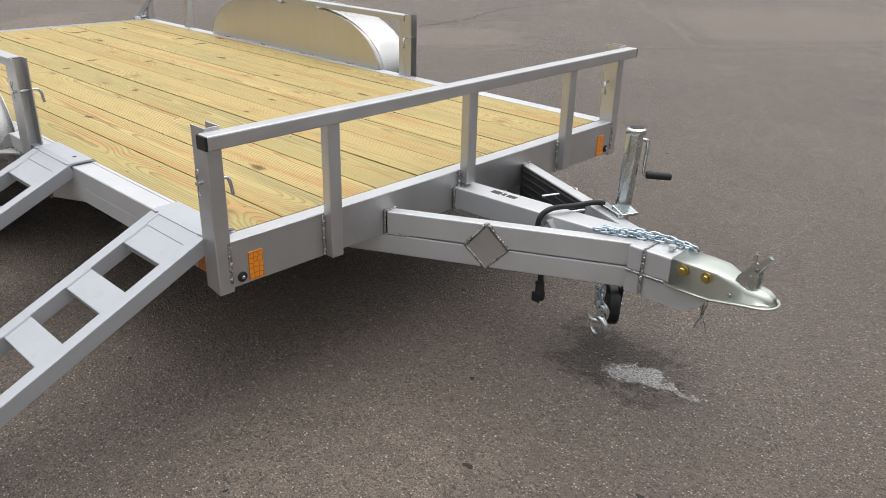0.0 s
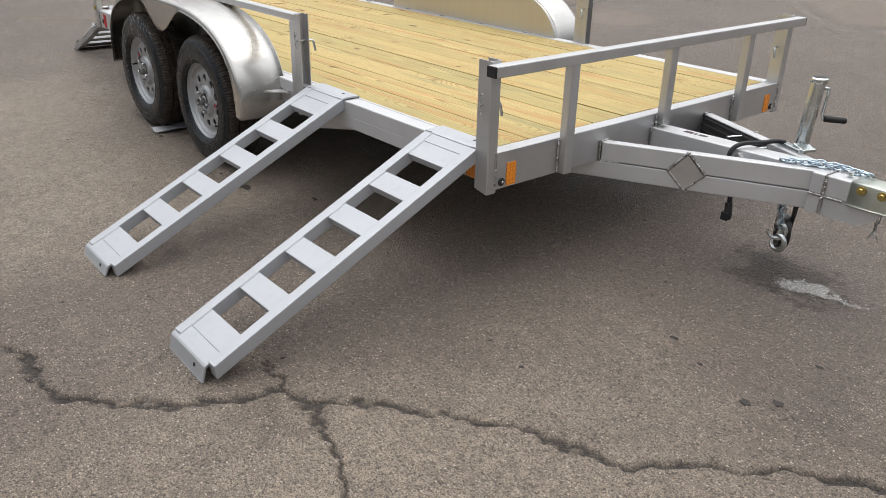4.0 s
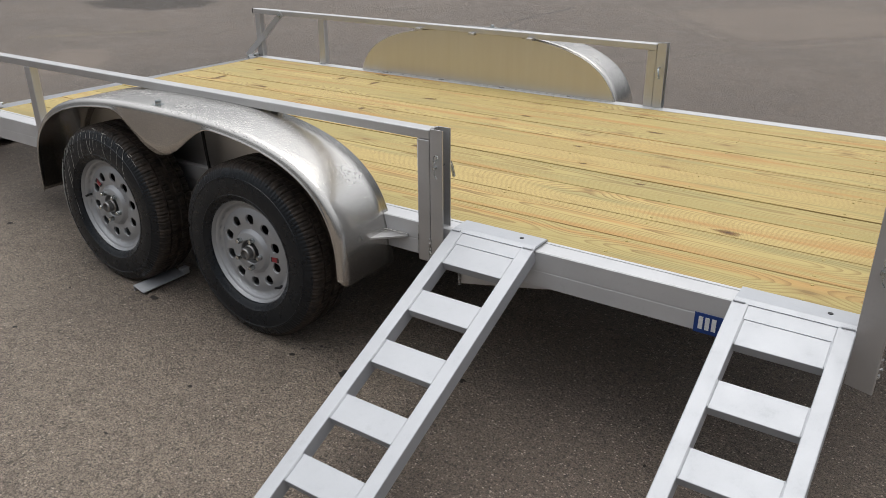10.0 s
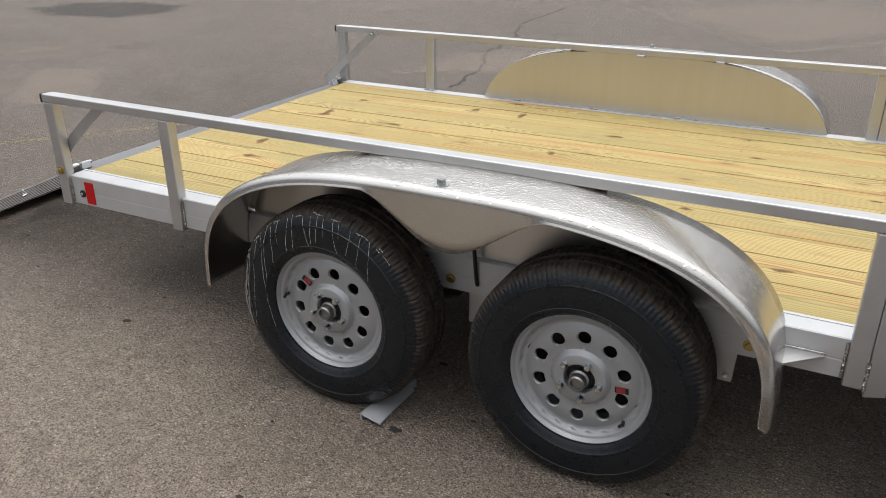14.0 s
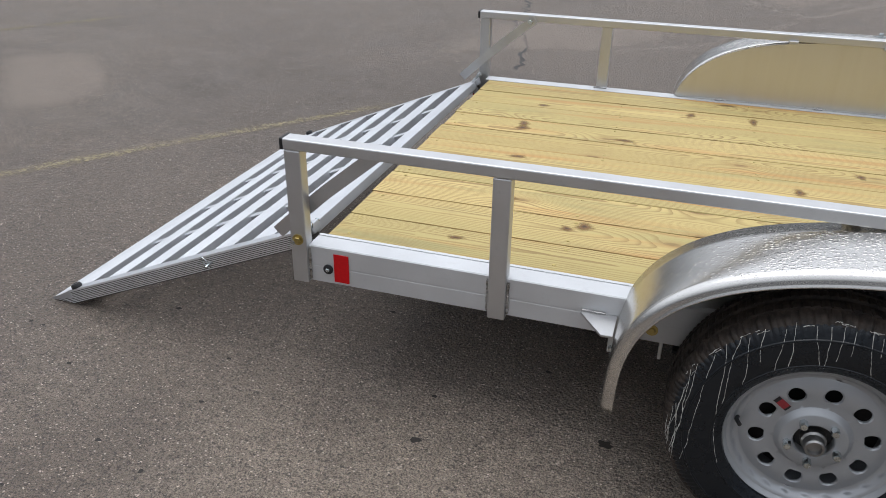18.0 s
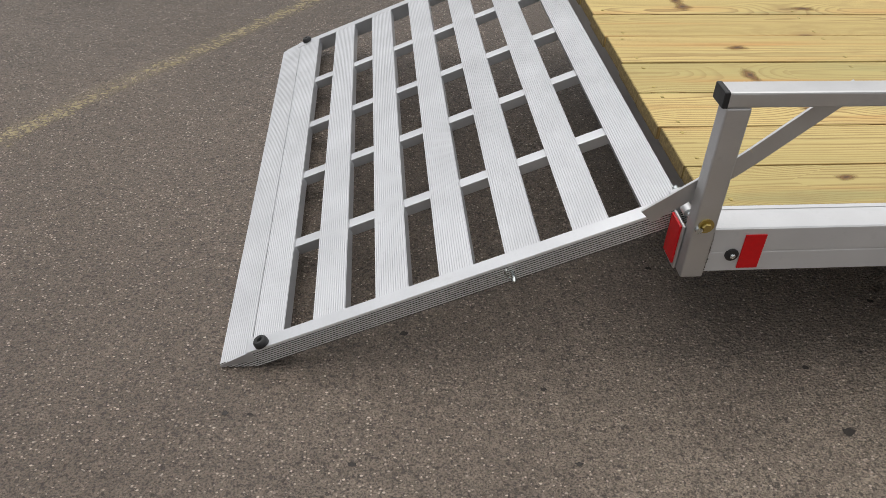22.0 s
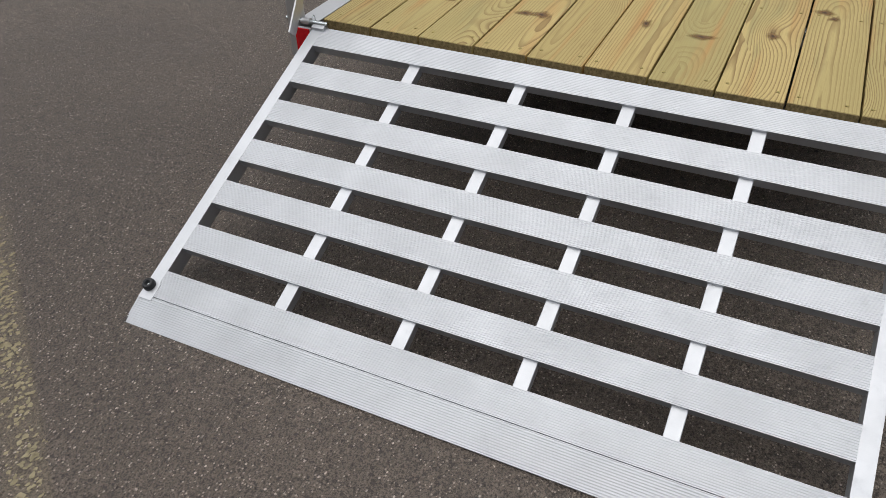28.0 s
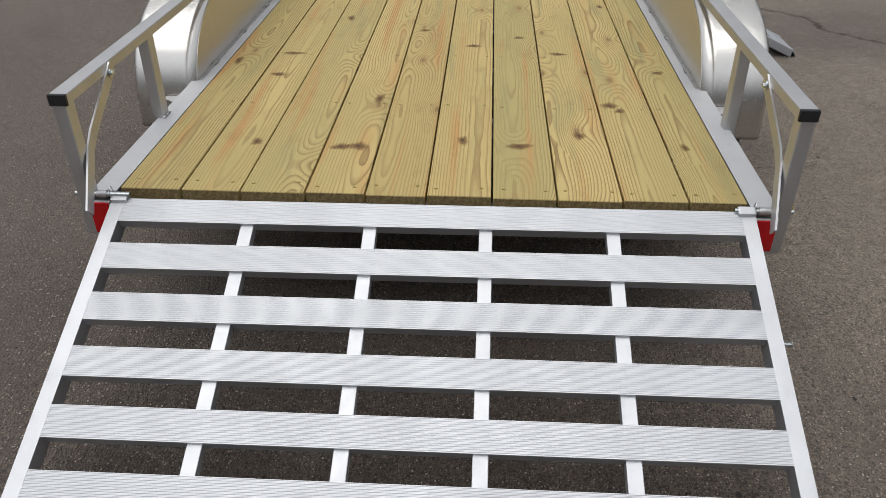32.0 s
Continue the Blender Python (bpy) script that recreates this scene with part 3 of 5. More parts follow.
def channel_profile(s):
    """Outline of the side channel (y, z); s is the side, -1 or 1."""
    o, w, t = HALF, 0.080, 0.006
    pts = [(o, LOW), (o, 0.449), (o - 0.0006, 0.4505), (o - 0.0006, 0.4535), (o, 0.455), (o, TOP - 0.003), (o - 0.003, TOP), (o - w, TOP), (o - w, DECK + 0.001), (o - w + 0.012, DECK + 0.001), (o - w + 0.012, TOP - t), (o - t, TOP - t), (o - t, LOW + t), (o - w * 0.7, LOW + t), (o - w * 0.7, LOW)]
    return [(s * y, z) for y, z in pts]


for s in (-1, 1):
    part("side_channel", extrude(channel_profile(s), "x", 0.035, FRONT - 0.05), ALU_SIDE, trailer)
front_profile = [(FRONT, 0.373), (FRONT, TOP - 0.003), (FRONT - 0.003, TOP), (FRONT - 0.052, TOP), (FRONT - 0.052, TOP - 0.006), (FRONT - 0.006, TOP - 0.006), (FRONT - 0.006, 0.379), (FRONT - 0.04, 0.379), (FRONT - 0.04, 0.373)]
part("front_channel", extrude(front_profile, "y", -HALF, HALF), ALU_Y, trailer)
part("rear_crossmember", box(0.075, 0.125, -0.93, 0.93, 0.385, 0.460), ALU_Y, trailer)
for k in range(7):
    x = 0.72 + k * 0.545
    part("crossmember", box(x, x + 0.045, -0.995, 0.995, 0.40, 0.460), ALU_Y, trailer)

# deck boards with their screws
SEAMS = [0.9275, 0.742, 0.562, 0.368, 0.188, 0.006, -0.188, -0.379, -0.570, -0.760, -0.9275]
screw_bm = lathe([(0.0, 0.0012), (0.0030, 0.0006), (0.0052, 0.0012), (0.0056, 0.0)], 10, None, pose(0, 0, 0, 90, 0, 0))
SCREW = mesh_of("screw", screw_bm, BRASS, True)
rng = random.Random(5)
boards = []
for a, b in zip(SEAMS, SEAMS[1:]):
    w, c = a - b - 0.0060, (a + b) / 2
    x0 = 0.056 + rng.uniform(-0.004, 0.004)
    length = 4.172 - x0
    bm = box(0, length, -w / 2, w / 2, -0.038, 0.0, 0.0020)
    ob = part("deck_board", bm, PINE, trailer)
    ob.location = (x0, c, DECK + rng.uniform(-0.0012, 0.0012))
    part("end_grain", box(-0.0025, 0.0008, -w / 2 + 0.001, w / 2 - 0.001, -0.037, -0.0012 - rng.random() * 0.001, 0.0006), END_GRAIN, ob, "dark weathered end grain")
    boards.append((ob, x0, c, w))
    for k in range(8):
        sx = (0.045 if k == 0 else 0.745 + (k - 1) * 0.545) - x0 + (0.062 if k == 0 else 0)
        for e in (-1, 1):
            sc = part("screw", SCREW, None, ob)
            sc.location = (sx + rng.uniform(-0.012, 0.012), e * (w / 2 - 0.028) + rng.uniform(-0.006, 0.006), 0.0002)
# knots (x, y, half length, half width): round ones and spike knots that cross the board
KNOTS = [(2.655, -0.67, .026, .014), (3.101, 0.495, .034, .016), (2.45, 0.448, .026, .012), (1.824, 0.504, .034, .017), (1.193, 0.883, .034, .020), (3.724, -0.565, .036, .018), (3.312, -0.238, .018, .010), (0.40, 0.585, .020, .022),
         (0.374, 0.312, .018, .034), (0.382, 0.255, .024, .030), (0.443, -0.088, .026, .020), (0.411, -0.276, .018, .044), (0.504, -0.481, .024, .018), (0.424, -0.82, .020, .016), (0.726, -0.646, .016, .020), (0.776, -0.611, .022, .028), (1.04, 0.68, .016, .036), (0.802, 0.236, .036, .020),
         (1.299, 0.702, .014, .046), (1.343, -0.466, .014, .040), (1.561, -0.303, .014, .028), (1.429, -0.1, .016, .030), (2.088, -0.723, .022, .016), (1.132, -0.85, .014, .030), (1.651, 0.13, .014, .024), (3.024, -0.122, .016, .010), (2.9, 0.10, .020, .012), (2.3, -0.28, .020, .014)]
for i, (x, y, rx, ry) in enumerate(KNOTS):
    ob, x0, c, w = min(boards, key=lambda q: abs(q[2] - y))
    bm = bmesh.new()
    layer = bm.verts.layers.float.new("rim")
    y = max(c - w / 2 + ry * 1.5, min(c + w / 2 - ry * 1.5, y)) if ry * 3 < w else c
    rows = []
    for f in (0.0, 0.25, 0.5, 0.75, 1.0):
        row = []
        for k in range(20):
            a = k * math.tau / 20
            q = bm.verts.new((f * 1.7 * rx * (1 + 0.22 * math.sin(3 * a + i)) * math.cos(a), f * 1.25 * ry * (1 + 0.22 * math.sin(2 * a + i * 2)) * math.sin(a), 0.0006 * (1 - f)))
            q[layer] = f
            row.append(q)
        rows.append(row)
    for p, q in zip(rows, rows[1:]):
        for k in range(20):
            bm.faces.new((p[k], p[(k + 1) % 20], q[(k + 1) % 20], q[k]))
    bmesh.ops.remove_doubles(bm, verts=bm.verts[:], dist=1e-6)
    kn = part("knot", bm, KNOT_SOFT, ob)
    kn.location = (x - x0, y - c, 0.0005)

# rails and posts


def tube(name, x0, x1, y0, y1, z0, z1, material=ALU, label="", bevel=0.004):
    return part(name, box(x0, x1, y0, y1, z0, z1, bevel), material, trailer, label)


def end_cap(x0, x1, y0, y1, z0, z1, parent):
    part("end_cap", box(x0, x1, y0, y1, z0, z1, 0.003), BLACK, parent, "black plastic end cap")


RAIL_LOW, RAIL_TOP = 0.806, 0.838


def channel_post(x0, x1, s, z0, z1, way):
    """An upright channel of bent sheet that opens forwards (way 1) or backwards (way -1)."""
    t, ya, yb = 0.0045, 0.976, 1.024
    back, lips = (x0, x1) if way > 0 else (x1, x0)
    out = [(lips, ya), (back + way * 0.003, ya), (back, ya + 0.003), (back, yb - 0.003), (back + way * 0.003, yb), (lips, yb), (lips, yb - t), (back + way * t, yb - t), (back + way * t, ya + t), (lips, ya + t)]
    bm = extrude([(x, s * y) for x, y in out], "z", z0, z1)
    for v in bm.verts:
        if v.co.z < z0 + 0.001 and abs(v.co.x - lips) < 0.001:
            v.co.z += 0.012
    return bm


for s in (-1, 1):
    ya, yb = sorted((s * 0.972, s * 1.022))
    rail = tube("top_rail", -0.018, 2.90, ya, yb, RAIL_LOW, RAIL_TOP)
    end_cap(-0.025, -0.013, ya - 0.001, yb + 0.001, RAIL_LOW - 0.001, RAIL_TOP + 0.001, rail)
    pa, pb = sorted((s * 0.982, s * 1.022))
    post = tube("rear_post", -0.014, 0.036, pa, pb, 0.395, RAIL_LOW)
    weld((0.038, s * (HALF + 0.002), 0.405), (0.038, s * (HALF + 0.002), 0.505), post)
    bolt("hinge_bolt", (0.011, s * 1.022, 0.535), (0, s, 0), 0.011, 0.010, BRASS, post, "yellow zinc hex bolt", 0.017)
    post = tube("rail_post", 0.580, 0.630, pa, pb, 0.388 if s < 0 else 0.515, RAIL_LOW)
    if s < 0:
        for x in (0.577, 0.633):
            weld((x, s * (HALF + 0.002), 0.405), (x, s * (HALF + 0.002), 0.505), post)
    else:
        weld((0.57, 0.98, 0.517), (0.63, 0.98, 0.517), post)
    # doubled post at the front of the side rail
    post = tube("rail_post", 2.850, 2.899, pa, pb, 0.386, RAIL_LOW)
    weld((2.846, s * (HALF + 0.002), 0.405), (2.846, s * (HALF + 0.002), 0.505), post)
    tall = part("socket_post", channel_post(2.9005, 2.950, s, 0.370, RAIL_TOP + 0.004, 1), ALU, trailer, "open channel post")
    weld((2.900, s * 1.0235, 0.385), (2.900, s * 1.0235, 0.47), tall)
    weld((2.902, s * 0.985, RAIL_TOP + 0.001), (2.902, s * 1.018, RAIL_TOP + 0.001), tall, 0.005)
    # corner post of the front, with its own pin
    corner = part("corner_post", channel_post(4.166, 4.2315, s, 0.362, 0.846, -1), ALU, trailer, "open channel corner post")
    for owner, px, pz in ((tall, 2.925, 0.722), (corner, 4.192, 0.690)):
        pin = part("hitch_pin", sweep([(px, s * 1.040, pz), (px, s * 0.955, pz), (px + 0.004, s * 0.942, pz - 0.004), (px + 0.012, s * 0.938, pz - 0.050)], 0.0055, 10, smooth_steps=1), ZINC, owner, "", 40)
        clip = [(px, s * 1.036, pz + 0.012), (px + 0.008, s * 1.038, pz + 0.026), (px + 0.018, s * 1.038, pz + 0.034), (px + 0.014, s * 1.038, pz + 0.044), (px + 0.002, s * 1.038, pz + 0.040), (px - 0.002, s * 1.038, pz + 0.022), (px + 0.006, s * 1.037, pz), (px + 0.001, s * 1.036, pz - 0.018), (px + 0.010, s * 1.036, pz - 0.034)]
        part("retaining_clip", sweep(clip, 0.0016, 6, smooth_steps=2), ZINC, owner, "wire retaining clip", 60)

# front rail with its posts on the front channel
front_rail = tube("front_rail", 4.232, 4.280, -1.044, 1.040, 0.798, 0.838, ALU_Y)
end_cap(4.2325, 4.2795, -1.050, -1.042, 0.7985, 0.8375, front_rail)
end_cap(4.2325, 4.2795, 1.038, 1.046, 0.7985, 0.8375, front_rail)
for y, low in ((-0.650, 0.372), (-0.030, 0.468), (0.570, 0.388)):
    post = tube("front_post", 4.2285, 4.2665, y + 0.002, y + 0.047, low, 0.798)
    if low < 0.4:
        weld((FRONT + 0.003, y - 0.001, 0.378), (FRONT + 0.003, y - 0.001, 0.508), post, 0.0068)
    else:
        weld((FRONT + 0.003, y - 0.001, 0.40), (FRONT + 0.003, y - 0.001, 0.513), post, 0.0068)
for s in (-1, 1):
    weld((FRONT + 0.002, s * 0.984, 0.39), (FRONT + 0.002, s * 0.984, 0.512), front_rail, 0.0068)

# reflectors and marker bolts


def reflector(x0, x1, y0, y1, z0, z1, material, label):
    part("reflector", box(x0, x1, y0, y1, z0, z1, 0.0008), material, trailer, label)


def plug_at(x, y, z, axis):
    """A black rubber grommet with a bright stud in it."""
    a, p = Vector(axis), Vector((x, y, z))
    ring = part("grommet", sweep([p - a * 0.001, p + a * 0.004, p + a * 0.006], 0.015, 24, radii=[0.0155, 0.0150, 0.011]), BLACK, trailer, "black rubber grommet with a bright stud", 40)
    part("stud", sweep([p + a * 0.004, p + a * 0.009, p + a * 0.011], 0.006, 12, radii=[0.006, 0.006, 0.004]), ZINC, ring, "", 40)


for s in (-1, 1):
    reflector(FRONT, FRONT + 0.003, *sorted((s * 0.924, s * 0.876)), 0.378, 0.466, AMBER, "amber reflector tape on the front channel")
    plug_at(FRONT, s * 0.948, 0.398, (1, 0, 0))
    reflector(0.114, 0.161, *sorted((s * HALF, s * (HALF + 0.003))), 0.408, 0.498, RED, "red reflector tape on the side channel")
    plug_at(0.095, s * HALF, 0.445, (0, s, 0))
    reflector(4.10, 4.155, *sorted((s * HALF, s * (HALF + 0.003))), 0.402, 0.462, AMBER, "amber reflector tape on the side channel")
    # tail lamp
    la, lb = sorted((s * 0.926, s * 0.992))
    lamp = tube("tail_lamp", -0.022, -0.0145, la, lb, 0.396, 0.512, ALU, "square tail lamp with red lens")
    part("lens", box(-0.027, -0.021, la + 0.005, lb - 0.005, 0.408, 0.508, 0.002), LENS, lamp, "red lens")
    # gate stay: a kinked flat bar from the rail to the hinge
    stay = bmesh.new()
    path = [(0.262, s * 0.968, 0.820), (0.228, s * 0.969, 0.794), (0.090, s * 0.982, 0.680), (0.050, s * 0.981, 0.644), (0.020, s * 0.974, 0.618), (-0.092, s * 0.953, 0.512)]
    for (ax, ay, az), (bx, by, bz) in zip(path, path[1:]):
        d = Vector((bx - ax, 0, bz - az)).normalized()
        nrm = Vector((-d.z, 0, d.x)) * 0.020
        q = [Vector((ax, ay, az)) + nrm, Vector((ax, ay, az)) - nrm, Vector((bx, by, bz)) - nrm, Vector((bx, by, bz)) + nrm]
        lo = [stay.verts.new(v + Vector((0, -0.003, 0))) for v in q]
        hi = [stay.verts.new(v + Vector((0, 0.003, 0))) for v in q]
        stay.faces.new(lo)
        stay.faces.new(hi)
        for k in range(4):
            stay.faces.new((lo[k], lo[(k + 1) % 4], hi[(k + 1) % 4], hi[k]))
    bar = part("gate_stay", stay, ALU, trailer, "kinked flat bar stay")
    bolt("stay_bolt", (0.240, s * 0.964, 0.806), (0, -s, 0), 0.009, 0.010, ZINC, bar, "", 0.014)
    # hinge
    pin = part("hinge_pin", cyl((-0.004, s * 1.03, 0.527), (-0.004, s * 0.868, 0.527), 0.0075, 14), ZINC, trailer, "", 40)
    part("hinge_sleeve", cyl((-0.004, s * 0.936, 0.527), (-0.004, s * 0.966, 0.527), 0.0115, 18), ALU, pin, "", 40)
    part("retaining_clip", sweep([(-0.004, s * 0.928, 0.512), (-0.010, s * 0.926, 0.540), (0.004, s * 0.926, 0.552), (0.010, s * 0.924, 0.535), (0.0, s * 0.922, 0.50)], 0.0016, 6, smooth_steps=2), ZINC, pin, "", 60)

# ---- tailgate, lowered to the ground ----
GA = radians(22.5)
GATE = Matrix.Translation((-0.0655, -0.001, 0.4925)) @ Matrix.Rotation(-0.0055, 4, "X") @ Matrix(((-math.cos(GA), 0, -math.sin(GA)), (0, 1, 0), (-math.sin(GA), 0, math.cos(GA)))).to_4x4() @ Matrix.Diagonal((1, -1, 1, 1))
SLATS = [(-0.067, 0.015), (0.091, 0.176), (0.254, 0.339), (0.417, 0.502), (0.579, 0.664), (0.743, 0.828), (0.906, 0.990)]


def ribbed(a, b, deep, ribs, rise=0.0009):
    """Outline (s, height) of a ribbed slat between a and b."""
    n = ribs * 4
    top = []
    for k in range(n + 1):
        s = a + (b - a) * k / n
        top.append((s, -rise if k % 4 in (2, 3) else 0.0))
    return top + [(b, -deep), (a, -deep)]


gate = part("tailgate", extrude(ribbed(*SLATS[0], 0.030, 14), "y", -0.886, 0.886, None, GATE), ALU_MILL, trailer, "lowered ribbed aluminium tailgate ramp with open slats")


def gpart(name, bm, material, label="", smooth=False):
    bmesh.ops.transform(bm, matrix=GATE, verts=bm.verts[:])
    return part(name, bm, material, gate, label, smooth)


for a, b in SLATS[1:]:
    gpart("slat", extrude(ribbed(a, b, 0.030, 14), "y", -0.886, 0.886), ALU_MILL)
lip = ribbed(0.992, 1.080, 0.010, 14)
lip = [(s, z - max(0, s - 0.994) * 0.10) for s, z in lip[:-2]] + [(1.080, -0.016), (0.992, -0.030)]
gpart("lip", extrude(lip, "y", -0.9262, 0.9262), ALU_MILL, "ribbed sloping lip on the asphalt")


def rail_end_cut(x, z):
    """Side rails end in a wedge that follows the lip above and the asphalt below."""
    if x > 0.995:
        x = min(1.0795, 1.083 - max(0.0, -0.014 - z) * 2.35)
        z -= 0.011 if z > -0.006 else 0.0
    elif z > -0.006:
        z -= 0.003
    return x, z


for s in (-1, 1):
    rail_prof = [(0.886, 0.0), (0.925, 0.0)]
    for k in range(8):
        z = -0.0035 - k * 0.0060
        rail_prof += [(0.9257, z), (0.9257, z - 0.0037), (0.9222, z - 0.0039), (0.9222, z - 0.0058)]
    rail_prof += [(0.925, -0.0525), (0.886, -0.0525)]
    for name, x0, x1 in (("gate_rail", -0.067, 0.990), ("rail_wedge", 0.990, 1.0)):
        b2 = extrude([(s * y, z) for y, z in rail_prof], "x", x0, x1)
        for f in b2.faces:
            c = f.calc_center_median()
            # groove faces get the dark material, so their shade is in the colour
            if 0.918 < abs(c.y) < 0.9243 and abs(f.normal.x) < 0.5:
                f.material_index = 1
            elif abs(c.y) > 0.924:
                f.material_index = 2
        for v in b2.verts:
            if x1 > 0.995:
                v.co.x, v.co.z = rail_end_cut(v.co.x, v.co.z)
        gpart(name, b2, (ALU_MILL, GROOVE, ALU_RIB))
    bump = lathe([(0.0062, 0.004), (0.0065, 0.014), (0.009, 0.0165), (0.014, 0.0160), (0.0175, 0.012), (0.0185, 0.006), (0.0185, 0.0), (0.0062, 0.0)], 28, None, pose(0, 0, 0, 90, 0, 0), True)
    bmesh.ops.translate(bump, vec=(0.962, s * 0.911, 0.001), verts=bump.verts[:])
    gpart("bumper", bump, BLACK, "round black rubber bumper", 40)
    gpart("bumper_screw", cyl((0.962, s * 0.911, 0.001), (0.962, s * 0.911, 0.009), 0.0060, 14), ZINC, "bright screw in the bumper", 40)
    gpart("corner_plate", box(0.950, 1.004, *sorted((s * 0.880, s * 0.9255)), -0.004, 0.0012, 0.001), ALU_MILL)
    gpart("hinge_lug", box(-0.080, -0.050, *sorted((s * 0.876, s * 0.926)), -0.022, 0.012, 0.005), ALU_MILL)
for (_, a), (b, _) in zip(SLATS, SLATS[1:]):
    for y in (-0.510, -0.157, 0.171, 0.526):
        gpart("brace", box(a - 0.002, b + 0.002, y - 0.0190, y + 0.0190, -0.040, -0.009, 0.002), ALU_MILL)
gpart("latch_pin", sweep([(0.335, 0.925, -0.028), (0.335, 0.948, -0.028), (0.337, 0.958, -0.030)], 0.005, 10), ZINC, "", 40)
gpart("retaining_clip", sweep([(0.330, 0.944, -0.04), (0.334, 0.944, -0.012), (0.344, 0.945, 0.004), (0.352, 0.945, -0.004), (0.342, 0.945, -0.03)], 0.0016, 6, smooth_steps=2), ZINC, "", 60)

# ---- fenders ----
FZ, FT, FC, FH = 0.325, 0.812, 1.800, 0.900


def fender_outline(s, n=3000, even=150):
    """Points (x, z) and inward directions from the rear tip over the top to the front tip."""
    dense = []
    for k in range(n + 1):
        u = k / n
        a = math.pi * (1 - u)
        c, s = math.cos(a), math.sin(a)
        e = 2 / (2.75 if s < 0 else 2.95)
        dense.append(Vector((FC + (0.012 if s > 0 else 0.0) + (FH if c > 0 else FH - 0.018) * math.copysign(abs(c) ** e, c), 0, FZ + (FT - FZ) * abs(s) ** e)))
    run = [0.0]
    for p, q in zip(dense, dense[1:]):
        run.append(run[-1] + (q - p).length)
    pts, k = [], 0
    for i in range(even + 1):
        at = run[-1] * i / even
        while k < n - 1 and run[k + 1] < at:
            k += 1
        pts.append(dense[k].lerp(dense[k + 1], min(1.0, (at - run[k]) / max(1e-9, run[k + 1] - run[k]))))
    return pts


def fender(s):
    pts = fender_outline(s)
    dirs = []
    for k, p in enumerate(pts):
        t = pts[min(k + 1, len(pts) - 1)] - pts[max(k - 1, 0)]
        dirs.append(Vector((t.z, 0, -t.x)).normalized())
    bm = bmesh.new()
    rows = []
    for p, d in zip(pts, dirs):
        dip = 0.0
        if 1.45 < p.x < 2.20 and p.z > 0.6:
            dip = (0.5 + 0.5 * math.cos(max(-1.0, min(1.0, (p.x - 1.835) / (0.275 if p.x < 1.835 else 0.300))) * math.pi)) ** 0.86
        depth = 0.008 + 0.141 * dip
        row = [p + Vector((0, s * y, 0)) for y in (0.984, 1.04, 1.10, 1.17, 1.219)]
        for k in range(1, 6):
            a = k / 5 * math.pi / 2
            row.append(p + Vector((0, s * (1.219 + 0.023 * math.sin(a)), 0)) + d * 0.023 * (1 - math.cos(a)))
        for k in range(1, 5):
            row.append(p + Vector((0, s * (1.242 + 0.004 * k / 4), 0)) + d * (0.023 + depth * k / 4))
        rows.append([bm.verts.new(v) for v in row])
    for a, b in zip(rows, rows[1:]):
        for k in range(len(a) - 1):
            bm.faces.new((a[k], a[k + 1], b[k + 1], b[k]))
    ob = part("fender", bm, WET_SHEET, trailer, "rounded double-arch aluminium fender wet with fine drops", 50)
    sol = ob.modifiers.new("thickness", "SOLIDIFY")
    sol.thickness, sol.offset = 0.003, 0.0
    # inner wall that closes the fender towards the deck
    bm = bmesh.new()
    inner = [p for p in pts if p.z > 0.516]
    low = [(inner[0].x, 0.516), (inner[-1].x, 0.516)]
    outline = [(p.x, p.z - 0.002) for p in inner]
    ya, yb = sorted((s * 0.981, s * 0.985))
    part("inner_wall", extrude([low[0]] + outline + [low[1]], "y", ya, yb), WALL_SHEET, ob)
    hem_a, hem_b = sorted((s * 0.966, s * 0.981))
    part("wall_hem", box(inner[0].x + 0.01, inner[-1].x - 0.01, hem_a, hem_b, 0.516, 0.5185, 0.0008), SHEET, ob)
    for k in range(4):
        x = 1.15 + k * 0.43
        part("seam_tab", box(x - 0.016, x + 0.016, *sorted((s * 0.962, s * 0.980)), 0.5186, 0.5225, 0.0012), SHEET, ob)
        weld((x - 0.019, s * 0.963, 0.5190), (x + 0.019, s * 0.963, 0.5190), ob, 0.0032)
    for x in (1.42, 1.80, 2.18):
        part("rail_tab", box(x - 0.02, x + 0.02, *sorted((s * 0.950, s * 0.980)), 0.798, 0.812, 0.002), ALU, ob)
    bolt("top_bolt", (1.80, s * 1.195, FT), (0, 0, 1), 0.012, 0.018, ZINC, ob, "zinc bolt", 0.023)
    # gussets to the side channel
    for x0, x1 in ((2.700, 2.800), (0.900, 0.835)):
        g = extrude([(x0 - (0.03 if x1 > x0 else -0.03), s * 1.008), (x1, s * 1.008), (x1, s * 1.018), (x0, s * 1.110), (x0 - (0.03 if x1 > x0 else -0.03), s * 1.110)], "z", 0.452, 0.458)
        part("gusset", g, ALU, ob)
        weld((x0, s * 1.010, 0.46), (x1, s * 1.010, 0.46), ob, 0.004)
    return ob


for s in (-1, 1):
    fender(s)

# ---- wheels ----
TR = 0.337


